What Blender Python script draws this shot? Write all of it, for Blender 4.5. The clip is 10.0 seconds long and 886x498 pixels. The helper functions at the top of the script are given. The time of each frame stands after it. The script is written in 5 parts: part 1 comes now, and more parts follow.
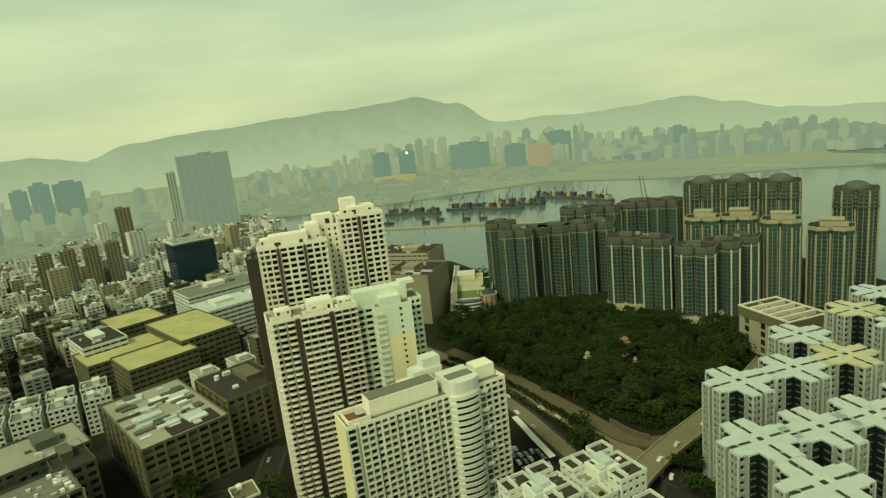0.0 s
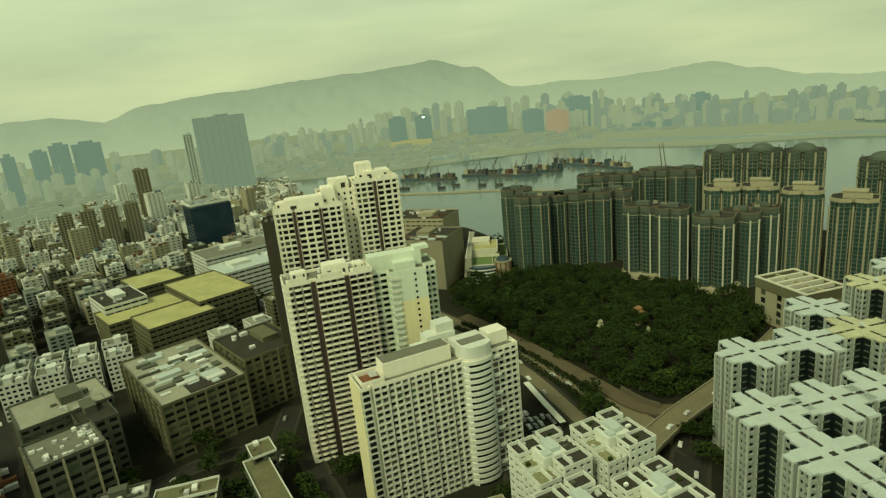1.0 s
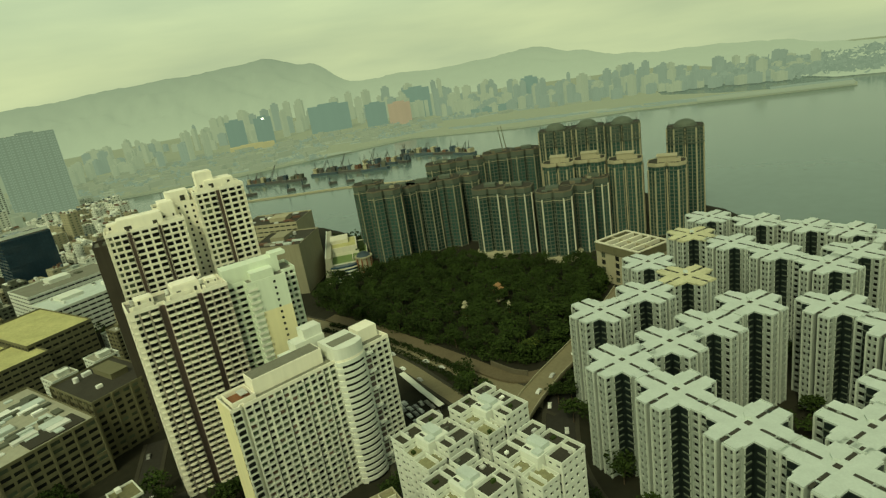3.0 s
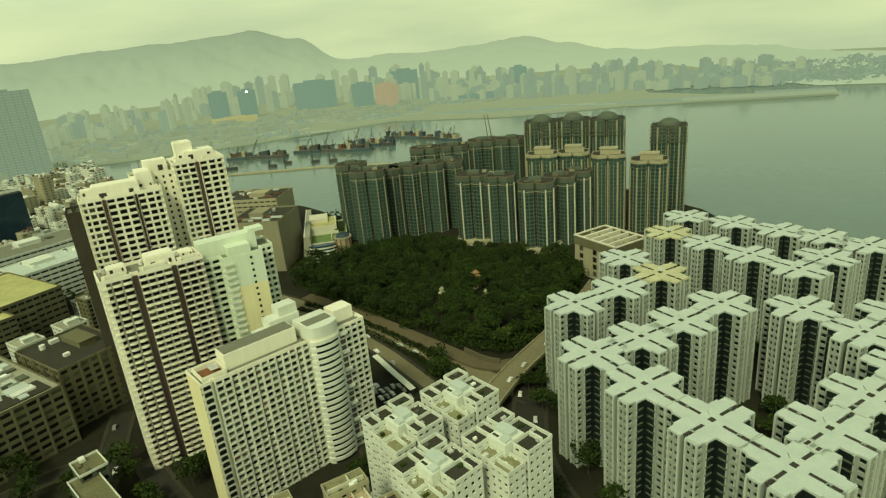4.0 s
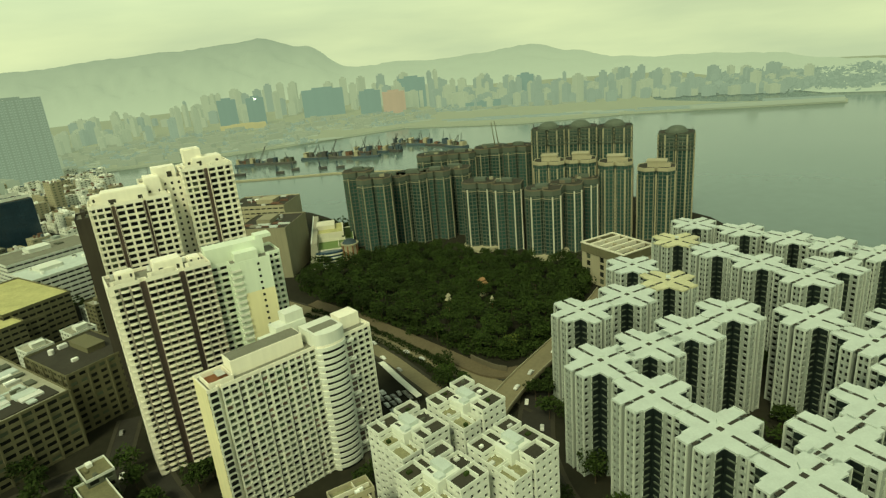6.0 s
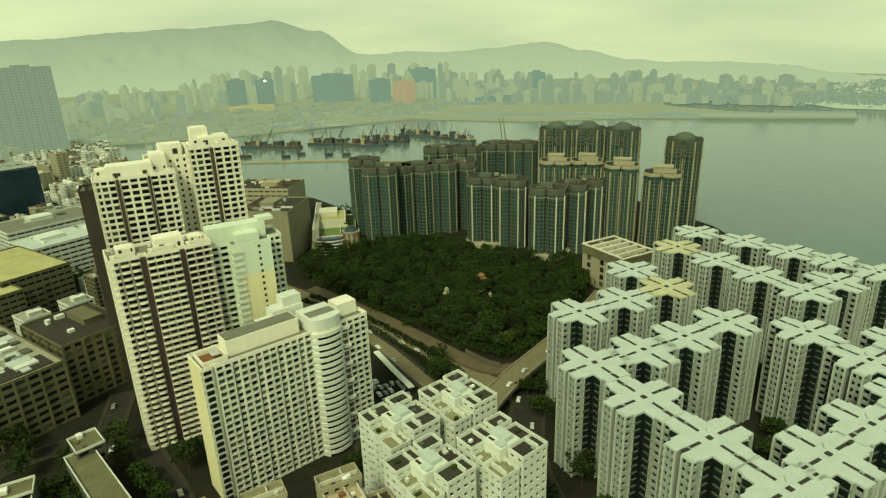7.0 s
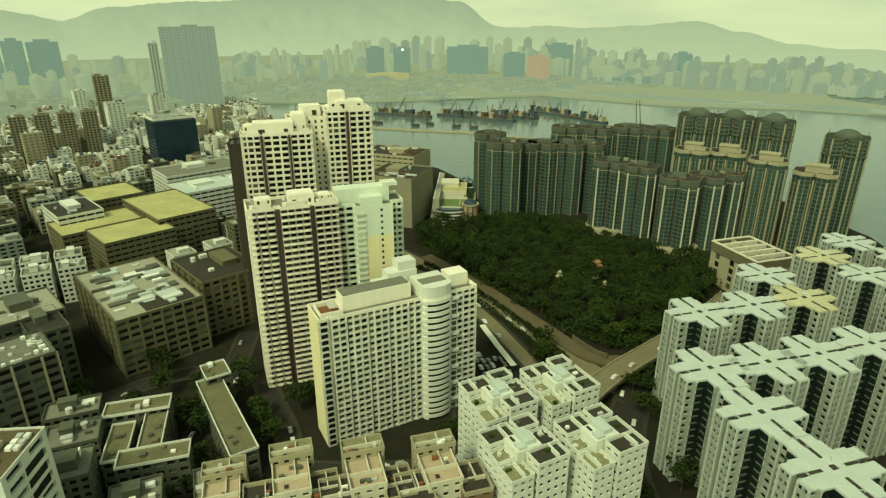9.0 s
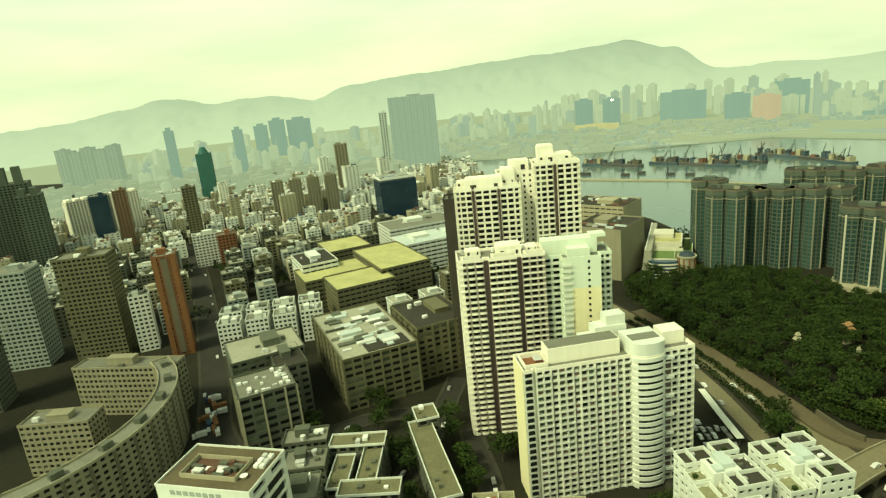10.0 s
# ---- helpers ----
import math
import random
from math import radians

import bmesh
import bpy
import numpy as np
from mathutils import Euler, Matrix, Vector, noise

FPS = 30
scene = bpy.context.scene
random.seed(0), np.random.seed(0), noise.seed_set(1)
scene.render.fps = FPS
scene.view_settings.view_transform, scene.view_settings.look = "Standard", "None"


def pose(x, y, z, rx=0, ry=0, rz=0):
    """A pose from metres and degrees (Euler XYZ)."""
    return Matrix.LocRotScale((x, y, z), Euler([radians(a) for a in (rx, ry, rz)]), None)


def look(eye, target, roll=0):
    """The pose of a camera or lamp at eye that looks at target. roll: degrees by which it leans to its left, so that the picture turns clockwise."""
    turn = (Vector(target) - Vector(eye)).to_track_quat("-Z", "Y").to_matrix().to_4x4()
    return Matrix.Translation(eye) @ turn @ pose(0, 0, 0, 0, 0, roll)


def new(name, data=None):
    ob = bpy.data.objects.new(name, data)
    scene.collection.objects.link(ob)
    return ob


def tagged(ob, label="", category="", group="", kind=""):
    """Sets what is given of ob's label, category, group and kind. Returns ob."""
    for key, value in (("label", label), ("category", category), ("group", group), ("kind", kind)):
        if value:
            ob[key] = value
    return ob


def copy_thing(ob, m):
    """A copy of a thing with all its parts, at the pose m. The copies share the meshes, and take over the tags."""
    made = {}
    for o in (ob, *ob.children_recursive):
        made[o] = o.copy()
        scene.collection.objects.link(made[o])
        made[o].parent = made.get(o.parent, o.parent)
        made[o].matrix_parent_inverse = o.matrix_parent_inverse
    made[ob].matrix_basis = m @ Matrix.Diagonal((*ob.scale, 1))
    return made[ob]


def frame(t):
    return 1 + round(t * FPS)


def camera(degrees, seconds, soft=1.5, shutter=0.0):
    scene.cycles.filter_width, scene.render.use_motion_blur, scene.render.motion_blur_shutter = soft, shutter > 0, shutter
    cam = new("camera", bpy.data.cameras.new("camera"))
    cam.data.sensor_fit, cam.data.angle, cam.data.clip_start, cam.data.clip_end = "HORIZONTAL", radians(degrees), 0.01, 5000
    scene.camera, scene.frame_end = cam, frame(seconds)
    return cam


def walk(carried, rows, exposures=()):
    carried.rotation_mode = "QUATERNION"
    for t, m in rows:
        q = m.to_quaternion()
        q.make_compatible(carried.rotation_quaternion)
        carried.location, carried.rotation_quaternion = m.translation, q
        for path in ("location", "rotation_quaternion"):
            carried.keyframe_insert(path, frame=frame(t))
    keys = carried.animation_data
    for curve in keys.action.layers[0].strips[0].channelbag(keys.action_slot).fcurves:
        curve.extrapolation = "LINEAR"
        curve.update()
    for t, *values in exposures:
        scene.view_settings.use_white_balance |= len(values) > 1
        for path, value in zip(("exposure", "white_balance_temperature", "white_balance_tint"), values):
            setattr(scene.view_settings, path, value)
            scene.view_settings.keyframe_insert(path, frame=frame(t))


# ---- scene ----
EYE = 165.0
cam = camera(73.0, 10.0, soft=1.3)
PATH = [
    (0.0, pose(0, 0, EYE, 77.50, 6.16, -2.93)),
    (0.5, pose(0, 0, EYE, 77.44, 9.12, -2.40)),
    (1.0, pose(0, 0, EYE, 74.41, 5.59, -1.31)),
    (1.5, pose(0, 0, EYE, 75.33, 5.76, -2.17)),
    (2.0, pose(0, 0, EYE, 76.60, 6.75, -2.60)),
    (2.5, pose(0, 0, EYE, 74.77, 8.10, -2.20)),
    (3.0, pose(0, 0, EYE, 72.04, 8.56, -16.28)),
    (3.2, pose(0, 0, EYE, 72.42, 9.49, -16.86)),
    (4.3, pose(0, 0, EYE, 70.19, 3.69, -16.72)),
    (4.5, pose(0, 0, EYE, 71.39, 4.02, -16.10)),
    (5.0, pose(0, 0, EYE, 73.30, 6.11, -16.19)),
    (5.5, pose(0, 0, EYE, 73.65, 6.52, -17.22)),
    (6.0, pose(0, 0, EYE, 71.26, 5.06, -16.49)),
    (6.2, pose(0, 0, EYE, 69.87, 4.22, -16.18)),
    (7.3, pose(0, 0, EYE, 71.48, 1.56, -15.29)),
    (7.5, pose(0, 0, EYE, 72.41, 1.70, -15.58)),
    (8.0, pose(0, 0, EYE, 72.42, 1.01, -15.89)),
    (8.5, pose(0, 0, EYE, 71.23, -0.20, -14.10)),
    (9.0, pose(0, 0, EYE, 68.60, 0.00, -2.85)),
    (9.5, pose(0, 0, EYE, 70.25, 2.43, 8.35)),
    (10.0, pose(0, 0, EYE, 74.42, 5.45, 15.95)),
]
walk(cam, PATH, [(0.0, -0.38, 7500, -23), (1.0, -0.48, 7500, -23), (2.5, -0.48, 7500, -23), (3.2, -0.50, 7500, -23), (4.4, -0.21, 7500, -23), (8.5, -0.21, 7500, -23), (9.0, -0.17, 7500, -23), (9.5, 0.17, 7500, -23), (10.0, 0.28, 7500, -23)])

# ---- light: hazy overcast sky, weak warm sun ----
world = bpy.data.worlds.new("world")
scene.world = world
world.use_nodes = True
wn, wl = world.node_tree.nodes, world.node_tree.links
SUN_AZ, SUN_EL = radians(-142), radians(50)
sky = wn.new("ShaderNodeTexSky")
sky.sky_type, sky.sun_disc = "NISHITA", False
sky.sun_elevation, sky.sun_rotation = SUN_EL, SUN_AZ
sky.dust_density, sky.air_density = 4.0, 1.5
bg_sky, bg_cloud, add = wn["Background"], wn.new("ShaderNodeBackground"), wn.new("ShaderNodeAddShader")
bg_sky.inputs[1].default_value = 0.05
wl.new(sky.outputs[0], bg_sky.inputs[0])
coord, stretch = wn.new("ShaderNodeTexCoord"), wn.new("ShaderNodeMapping")
stretch.inputs["Scale"].default_value = (1.2, 1.2, 7.0)
cloud, ramp = wn.new("ShaderNodeTexNoise"), wn.new("ShaderNodeValToRGB")
cloud.inputs["Scale"].default_value, cloud.inputs["Detail"].default_value = 2.2, 7.0
ramp.color_ramp.elements[0].position, ramp.color_ramp.elements[0].color = 0.34, (0.61, 0.645, 0.50, 1)
ramp.color_ramp.elements[1].position, ramp.color_ramp.elements[1].color = 0.72, (0.84, 0.845, 0.605, 1)
wl.new(coord.outputs["Generated"], stretch.inputs[0])
wl.new(stretch.outputs[0], cloud.inputs["Vector"])
wl.new(cloud.outputs["Fac"], ramp.inputs[0])
wl.new(ramp.outputs[0], bg_cloud.inputs[0])
up, fade = wn.new("ShaderNodeSeparateXYZ"), wn.new("ShaderNodeMapRange")
fade.inputs["From Min"].default_value, fade.inputs["From Max"].default_value = 0.0, 0.9
fade.inputs["To Min"].default_value, fade.inputs["To Max"].default_value = 1.08, 0.31
wl.new(coord.outputs["Generated"], up.inputs[0])
wl.new(up.outputs["Z"], fade.inputs["Value"])
wl.new(fade.outputs[0], bg_cloud.inputs[1])
wl.new(bg_sky.outputs[0], add.inputs[0])
wl.new(bg_cloud.outputs[0], add.inputs[1])
wl.new(add.outputs[0], wn["World Output"].inputs[0])
sun = new("sun", bpy.data.lights.new("sun", "SUN"))
sun.data.energy, sun.data.angle, sun.data.color = 2.65, radians(14), (1.0, 0.93, 0.76)
sun_from = Vector((math.sin(SUN_AZ) * math.cos(SUN_EL), math.cos(SUN_AZ) * math.cos(SUN_EL), math.sin(SUN_EL)))
sun.matrix_world = look(sun_from * 500, (0, 0, 0))

# ---- materials ----
def material(name, base, rough=0.8, vary=0.12, scale=0.15, metal=0.0, spread=0.0, streak=0.0, bump=0.0):
    """Base colour with grain at two scales, rain streaks and a spread from thing to thing."""
    m = bpy.data.materials.new(name)
    m.use_nodes = True
    n, l = m.node_tree.nodes, m.node_tree.links
    b = n["Principled BSDF"]
    b.inputs["Roughness"].default_value, b.inputs["Metallic"].default_value = rough, metal
    b.inputs["Specular IOR Level"].default_value = 0.5 if rough < 0.6 else 0.15
    geo = n.new("ShaderNodeNewGeometry")
    big, fine = n.new("ShaderNodeTexNoise"), n.new("ShaderNodeTexNoise")
    big.inputs["Scale"].default_value, big.inputs["Detail"].default_value = scale, 4.0
    fine.inputs["Scale"].default_value, fine.inputs["Detail"].default_value = scale * 9, 3.0
    l.new(geo.outputs["Position"], big.inputs["Vector"])
    if streak:
        mp = n.new("ShaderNodeMapping")
        mp.inputs["Scale"].default_value = (1, 1, 0.08)
        l.new(geo.outputs["Position"], mp.inputs[0])
        l.new(mp.outputs[0], fine.inputs["Vector"])
    else:
        l.new(geo.outputs["Position"], fine.inputs["Vector"])
    total = None
    parts_ = [(big.outputs["Fac"], vary * 2), (fine.outputs["Fac"], (streak or vary) * 1.6)]
    if spread:
        info = n.new("ShaderNodeObjectInfo")
        parts_.append((info.outputs["Random"], spread))
        parts_.append((geo.outputs["Random Per Island"], spread * 0.6))
    for out, amount in parts_:
        mul = n.new("ShaderNodeMath")
        mul.operation = "MULTIPLY_ADD"
        mul.inputs[1].default_value = amount
        mul.inputs[2].default_value = -amount / 2
        l.new(out, mul.inputs[0])
        if total is not None:
            l.new(total, mul.inputs[2])
            fix = n.new("ShaderNodeMath")
            fix.inputs[1].default_value = -amount / 2
            l.new(mul.outputs[0], fix.inputs[0])
            total = fix.outputs[0]
        else:
            total = mul.outputs[0]
    one = n.new("ShaderNodeMath")
    one.inputs[1].default_value = 1.0
    l.new(total, one.inputs[0])
    mix = n.new("ShaderNodeVectorMath")
    mix.operation = "SCALE"
    mix.inputs[0].default_value = base
    l.new(one.outputs[0], mix.inputs["Scale"])
    l.new(mix.outputs[0], b.inputs["Base Color"])
    if bump:
        bp = n.new("ShaderNodeBump")
        bp.inputs["Strength"].default_value, bp.inputs["Distance"].default_value = bump, 0.3
        l.new(fine.outputs["Fac"], bp.inputs["Height"])
        l.new(bp.outputs[0], b.inputs["Normal"])
    return m


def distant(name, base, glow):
    """Far backdrop; the bright air before it is painted in as a glow."""
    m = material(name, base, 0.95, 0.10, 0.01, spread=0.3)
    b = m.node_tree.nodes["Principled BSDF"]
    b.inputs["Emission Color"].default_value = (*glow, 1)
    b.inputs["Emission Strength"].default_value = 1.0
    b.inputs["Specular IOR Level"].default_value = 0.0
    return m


cream = material("cream render", (0.84, 0.80, 0.66), 0.8, 0.08, 0.05, streak=0.12)
white = material("white paint", (0.66, 0.675, 0.59), 0.75, 0.08, 0.05, streak=0.12)
greenwhite = material("pale grey-green paint", (0.31, 0.34, 0.295), 0.8, 0.08, 0.05, streak=0.14)
palebrick = material("rust", (0.13, 0.075, 0.05), 0.8, 0.3, 0.3, spread=0.4)
slate = material("slate grey paint", (0.06, 0.085, 0.10), 0.7, 0.2, 0.3, spread=0.5)
# curtain colour, with a greenish window reflection put into it
curtain = material("curtained window", (0.085, 0.10, 0.065), 0.6, 0.2, 0.3, spread=0.9)
roofwhite = material("white roof coating", (0.50, 0.545, 0.50), 0.8, 0.14, 0.2)
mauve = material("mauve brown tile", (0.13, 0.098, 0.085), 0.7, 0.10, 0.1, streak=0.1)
yellow = material("pale yellow paint", (0.80, 0.73, 0.45), 0.8, 0.08, 0.06, streak=0.1)
mint = material("mint green paint", (0.68, 0.74, 0.60), 0.8, 0.08, 0.06, streak=0.1)
greywall = material("grey concrete", (0.106, 0.112, 0.082), 0.9, 0.18, 0.08, streak=0.25, spread=0.2)
tanwall = material("tan tile wall", (0.148, 0.138, 0.080), 0.85, 0.16, 0.08, streak=0.2)
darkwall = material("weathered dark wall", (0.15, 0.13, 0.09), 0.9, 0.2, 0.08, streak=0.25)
roofgrey = material("grey roof", (0.175, 0.172, 0.132), 0.9, 0.25, 0.15, spread=0.3)
roofyellow = material("ochre roof screed", (0.44, 0.415, 0.19), 0.9, 0.34, 0.09)
mauvewall = material("mauve and cream tile", (0.44, 0.385, 0.32), 0.8, 0.10, 0.08, streak=0.14)
slabgrey = material("dark pavement slabs", (0.050, 0.046, 0.032), 0.9, 0.3, 0.15)
pinktile = material("pinkish tan terrace tile", (0.44, 0.35, 0.24), 0.85, 0.15, 0.2)
offwhite = material("off-white paint", (0.73, 0.73, 0.62), 0.8, 0.08, 0.06, streak=0.12)
grassroof = material("planted green roof", (0.15, 0.21, 0.075), 0.9, 0.2, 0.2)
brownwall = material("brown tile wall", (0.19, 0.125, 0.075), 0.85, 0.16, 0.1, streak=0.2)
sand = material("sand render", (0.62, 0.59, 0.46), 0.85, 0.12, 0.08, streak=0.18)
deckmat = material("worn tan road surface", (0.19, 0.165, 0.10), 0.9, 0.25, 0.06)
roofpale = material("pale weathered roof", (0.30, 0.29, 0.22), 0.9, 0.25, 0.05, spread=0.5)
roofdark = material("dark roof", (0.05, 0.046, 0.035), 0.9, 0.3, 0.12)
glass = material("window glass", (0.012, 0.013, 0.011), 0.6, 0.2, 0.3, spread=0.9)
tealglass = material("teal curtain wall glass", (0.036, 0.076, 0.064), 0.2, 0.15, 0.1, spread=0.4)
blueglass = material("navy glass", (0.028, 0.055, 0.08), 0.12, 0.15, 0.1, spread=0.3)
beige = material("beige stone", (0.36, 0.33, 0.22), 0.8, 0.12, 0.08, streak=0.15)
taupe = material("taupe tile", (0.100, 0.118, 0.090), 0.8, 0.12, 0.08, streak=0.15)
brick = material("red brown tile", (0.22, 0.10, 0.05), 0.8, 0.15, 0.1, streak=0.15)
clutter = material("rooftop metal and plastic", (0.66, 0.66, 0.60), 0.5, 0.2, 0.5, spread=0.8)
asphalt = material("asphalt", (0.036, 0.034, 0.027), 0.9, 0.3, 0.05)
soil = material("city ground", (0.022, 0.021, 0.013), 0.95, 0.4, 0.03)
paving = material("pale concrete paving", (0.12, 0.105, 0.07), 0.9, 0.2, 0.08)
leaf = material("leaves", (0.027, 0.043, 0.009), 0.85, 0.42, 0.05, spread=0.6)
bark = material("bark", (0.08, 0.06, 0.04), 0.9, 0.2, 1.0)
steel = material("painted steel", (0.075, 0.074, 0.068), 0.6, 0.2, 0.2, spread=0.4)
teal = material("green scaffold net", (0.05, 0.13, 0.105), 0.8, 0.15, 0.1)
orange = material("orange paint", (0.22, 0.105, 0.045), 0.7, 0.15, 0.2)
blue = material("blue paint", (0.04, 0.08, 0.12), 0.6, 0.2, 0.2)
carpaint = material("car paint", (0.52, 0.52, 0.48), 0.35, 0.1, 0.5, spread=1.2)
water = material("harbour water", (0.115, 0.158, 0.138), 0.16, 0.10, 0.01, bump=0.08)
# the second colour is haze put into emission
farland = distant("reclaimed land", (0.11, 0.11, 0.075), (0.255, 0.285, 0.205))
earth = material("bare brown earth", (0.12, 0.097, 0.058), 0.95, 0.3, 0.08)
neon = distant("lit sign", (0.8, 0.8, 0.7), (3.0, 3.0, 2.6))
# far materials: dull base colour, haze painted on as emission
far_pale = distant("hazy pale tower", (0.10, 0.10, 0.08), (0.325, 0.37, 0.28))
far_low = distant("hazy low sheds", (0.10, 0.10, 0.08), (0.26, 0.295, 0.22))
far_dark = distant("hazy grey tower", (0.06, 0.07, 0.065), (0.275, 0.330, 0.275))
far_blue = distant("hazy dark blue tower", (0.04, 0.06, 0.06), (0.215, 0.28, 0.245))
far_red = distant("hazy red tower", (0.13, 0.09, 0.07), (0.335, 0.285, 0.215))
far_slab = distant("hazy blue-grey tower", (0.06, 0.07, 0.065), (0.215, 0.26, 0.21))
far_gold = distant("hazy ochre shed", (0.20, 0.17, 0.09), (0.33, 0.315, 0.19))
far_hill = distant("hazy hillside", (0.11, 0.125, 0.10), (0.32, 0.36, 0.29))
# valley haze painted into the hill glow, paler at the foot than at the tops
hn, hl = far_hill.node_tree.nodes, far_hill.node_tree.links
haze_paint_pos, haze_paint_z, haze_paint_map, haze_paint = hn.new("ShaderNodeNewGeometry"), hn.new("ShaderNodeSeparateXYZ"), hn.new("ShaderNodeMapRange"), hn.new("ShaderNodeMix")
haze_paint.data_type = "RGBA"
haze_paint_map.inputs["From Max"].default_value = 300.0
haze_paint.inputs[6].default_value, haze_paint.inputs[7].default_value = (0.44, 0.485, 0.37, 1), (0.255, 0.295, 0.245, 1)
hl.new(haze_paint_pos.outputs["Position"], haze_paint_z.inputs[0])
hl.new(haze_paint_z.outputs["Z"], haze_paint_map.inputs["Value"])
hl.new(haze_paint_map.outputs[0], haze_paint.inputs[0])
hl.new(haze_paint.outputs[2], hn["Principled BSDF"].inputs["Emission Color"])
# the green is a window reflection painted as base colour
greenpane = material("green tinted glass", (0.045, 0.085, 0.04), 0.35, 0.2, 0.3, spread=0.8)
rosepane = material("rose blind behind glass", (0.17, 0.105, 0.08), 0.5, 0.2, 0.3, spread=0.8)
mossroof = material("mossy tan terrace", (0.24, 0.23, 0.13), 0.95, 0.45, 0.6)


# ---- geometry helpers ----
class Mesh:
    """Collects boxes and prisms into one mesh."""

    def __init__(self):
        self.v, self.f = [], []

    def prism(self, pts, z0, z1, top=None):
        k, n = len(self.v), len(pts)
        top = top or pts
        self.v += [(x, y, z0) for x, y in pts] + [(x, y, z1) for x, y in top]
        self.f += [(k + i, k + (i + 1) % n, k + n + (i + 1) % n, k + n + i) for i in range(n)]
        self.f += [tuple(k + n + i for i in range(n)), tuple(k + n - 1 - i for i in range(n))]
        return self

    def box(self, x, y, z, sx, sy, sz, yaw=0.0):
        """A box whose bottom centre is x, y, z."""
        c, s = math.cos(yaw), math.sin(yaw)
        pts = [(x + c * a - s * b, y + s * a + c * b) for a, b in
               ((-sx / 2, -sy / 2), (sx / 2, -sy / 2), (sx / 2, sy / 2), (-sx / 2, sy / 2))]
        return self.prism(pts, z, z + sz)

    def data(self, name, mat):
        me = bpy.data.meshes.new(name)
        me.from_pydata(self.v, [], self.f)
        me.materials.append(mat)
        return me


def part(name, mesh, mat, parent, label=""):
    ob = new(name, mesh.data(name, mat))
    ob.parent = parent
    return tagged(ob, label)


def thing(name, x, y, yaw=0.0, z=0.0, label="", category="", group=""):
    ob = new(name)
    ob.empty_display_size = 1
    ob.matrix_basis = pose(x, y, z, 0, 0, yaw)
    return tagged(ob, label, category, group)


def ring(pts, out):
    """Outline moved outwards by out (counter-clockwise points)."""
    res, n = [], len(pts)
    for i in range(n):
        a, b, c = Vector(pts[i - 1]), Vector(pts[i]), Vector(pts[(i + 1) % n])
        d1, d2 = (b - a).normalized(), (c - b).normalized()
        n1, n2 = Vector((d1.y, -d1.x)), Vector((d2.y, -d2.x))
        m = n1 + n2
        m = m / max(0.3, m.dot(n1)) if m.length > 1e-6 else n1
        res.append((b.x + m.x * out, b.y + m.y * out))
    return res


def rect_pts(w, d, x=0.0, y=0.0):
    return [(x - w / 2, y - d / 2), (x + w / 2, y - d / 2), (x + w / 2, y + d / 2), (x - w / 2, y + d / 2)]


def holed_wall(mesh, pts, z0, z1, floors, bays, fill=0.62, tall=0.52, depth=0.45, holes=None, blank=(), margin=0.0):
    """One connected skin round pts with a recessed opening in every bay and floor. Appends (x, y, z, w, h, yaw) of each opening to holes."""
    seen = {}

    def vert(x, y, z):
        key = (round(x, 3), round(y, 3), round(z, 3))
        if key not in seen:
            seen[key] = len(mesh.v)
            mesh.v.append(key)
        return seen[key]

    fh, n = (z1 - z0) / floors, len(pts)
    zs = [z0]
    for k in range(floors):
        zs += [z0 + (k + 0.34) * fh, z0 + (k + 0.34 + tall) * fh]
    zs.append(z1)
    for e in range(n):
        a, b = Vector(pts[e]), Vector(pts[(e + 1) % n])
        d = b - a
        length = d.length
        u = d / length
        back = Vector((-u.y, u.x)) * depth
        nb = bays[e] if isinstance(bays, (list, tuple)) else max(1, round(length / bays))
        if e in blank or nb == 0:
            mesh.f.append((vert(a.x, a.y, z0), vert(b.x, b.y, z0), vert(b.x, b.y, z1), vert(a.x, a.y, z1)))
            continue
        step = length / nb
        w = step * fill
        us = [0.0]
        for i in range(nb):
            us += [(i + 0.5) * step - w / 2, (i + 0.5) * step + w / 2]
        us.append(length)
        P = lambda i, k: vert(a.x + u.x * us[i], a.y + u.y * us[i], zs[k])
        for i in range(len(us) - 1):
            for k in range(len(zs) - 1):
                q = [(i, k), (i + 1, k), (i + 1, k + 1), (i, k + 1)]
                if i % 2 and k % 2:
                    o = [P(*c) for c in q]
                    r = [vert(a.x + u.x * us[c[0]] + back.x, a.y + u.y * us[c[0]] + back.y, zs[c[1]]) for c in q]
                    for m in range(4):
                        mesh.f.append((o[m], o[(m + 1) % 4], r[(m + 1) % 4], r[m]))
                    if holes is not None:
                        um = (us[i] + us[i + 1]) / 2
                        holes.append((a.x + u.x * um + back.x, a.y + u.y * um + back.y, zs[k], w, zs[k + 1] - zs[k], math.atan2(u.y, u.x)))
                else:
                    mesh.f.append(tuple(P(*c) for c in q))
    return mesh


def parapet(mesh, pts, z, h=1.1, t=0.35):
    """One closed ring of upstand along pts."""
    inner, n, k = ring(pts, -t), len(pts), len(mesh.v)
    mesh.v += [(x, y, z) for x, y in pts] + [(x, y, z + h) for x, y in pts] + [(x, y, z + h) for x, y in inner] + [(x, y, z) for x, y in inner]
    for i in range(n):
        j = (i + 1) % n
        for r in range(3):
            mesh.f.append((k + r * n + i, k + r * n + j, k + (r + 1) * n + j, k + (r + 1) * n + i))
    return mesh


def disc(r, n=20, x=0.0, y=0.0, start=0.0):
    return [(x + r * math.cos(start + 2 * math.pi * i / n), y + r * math.sin(start + 2 * math.pi * i / n)) for i in range(n)]


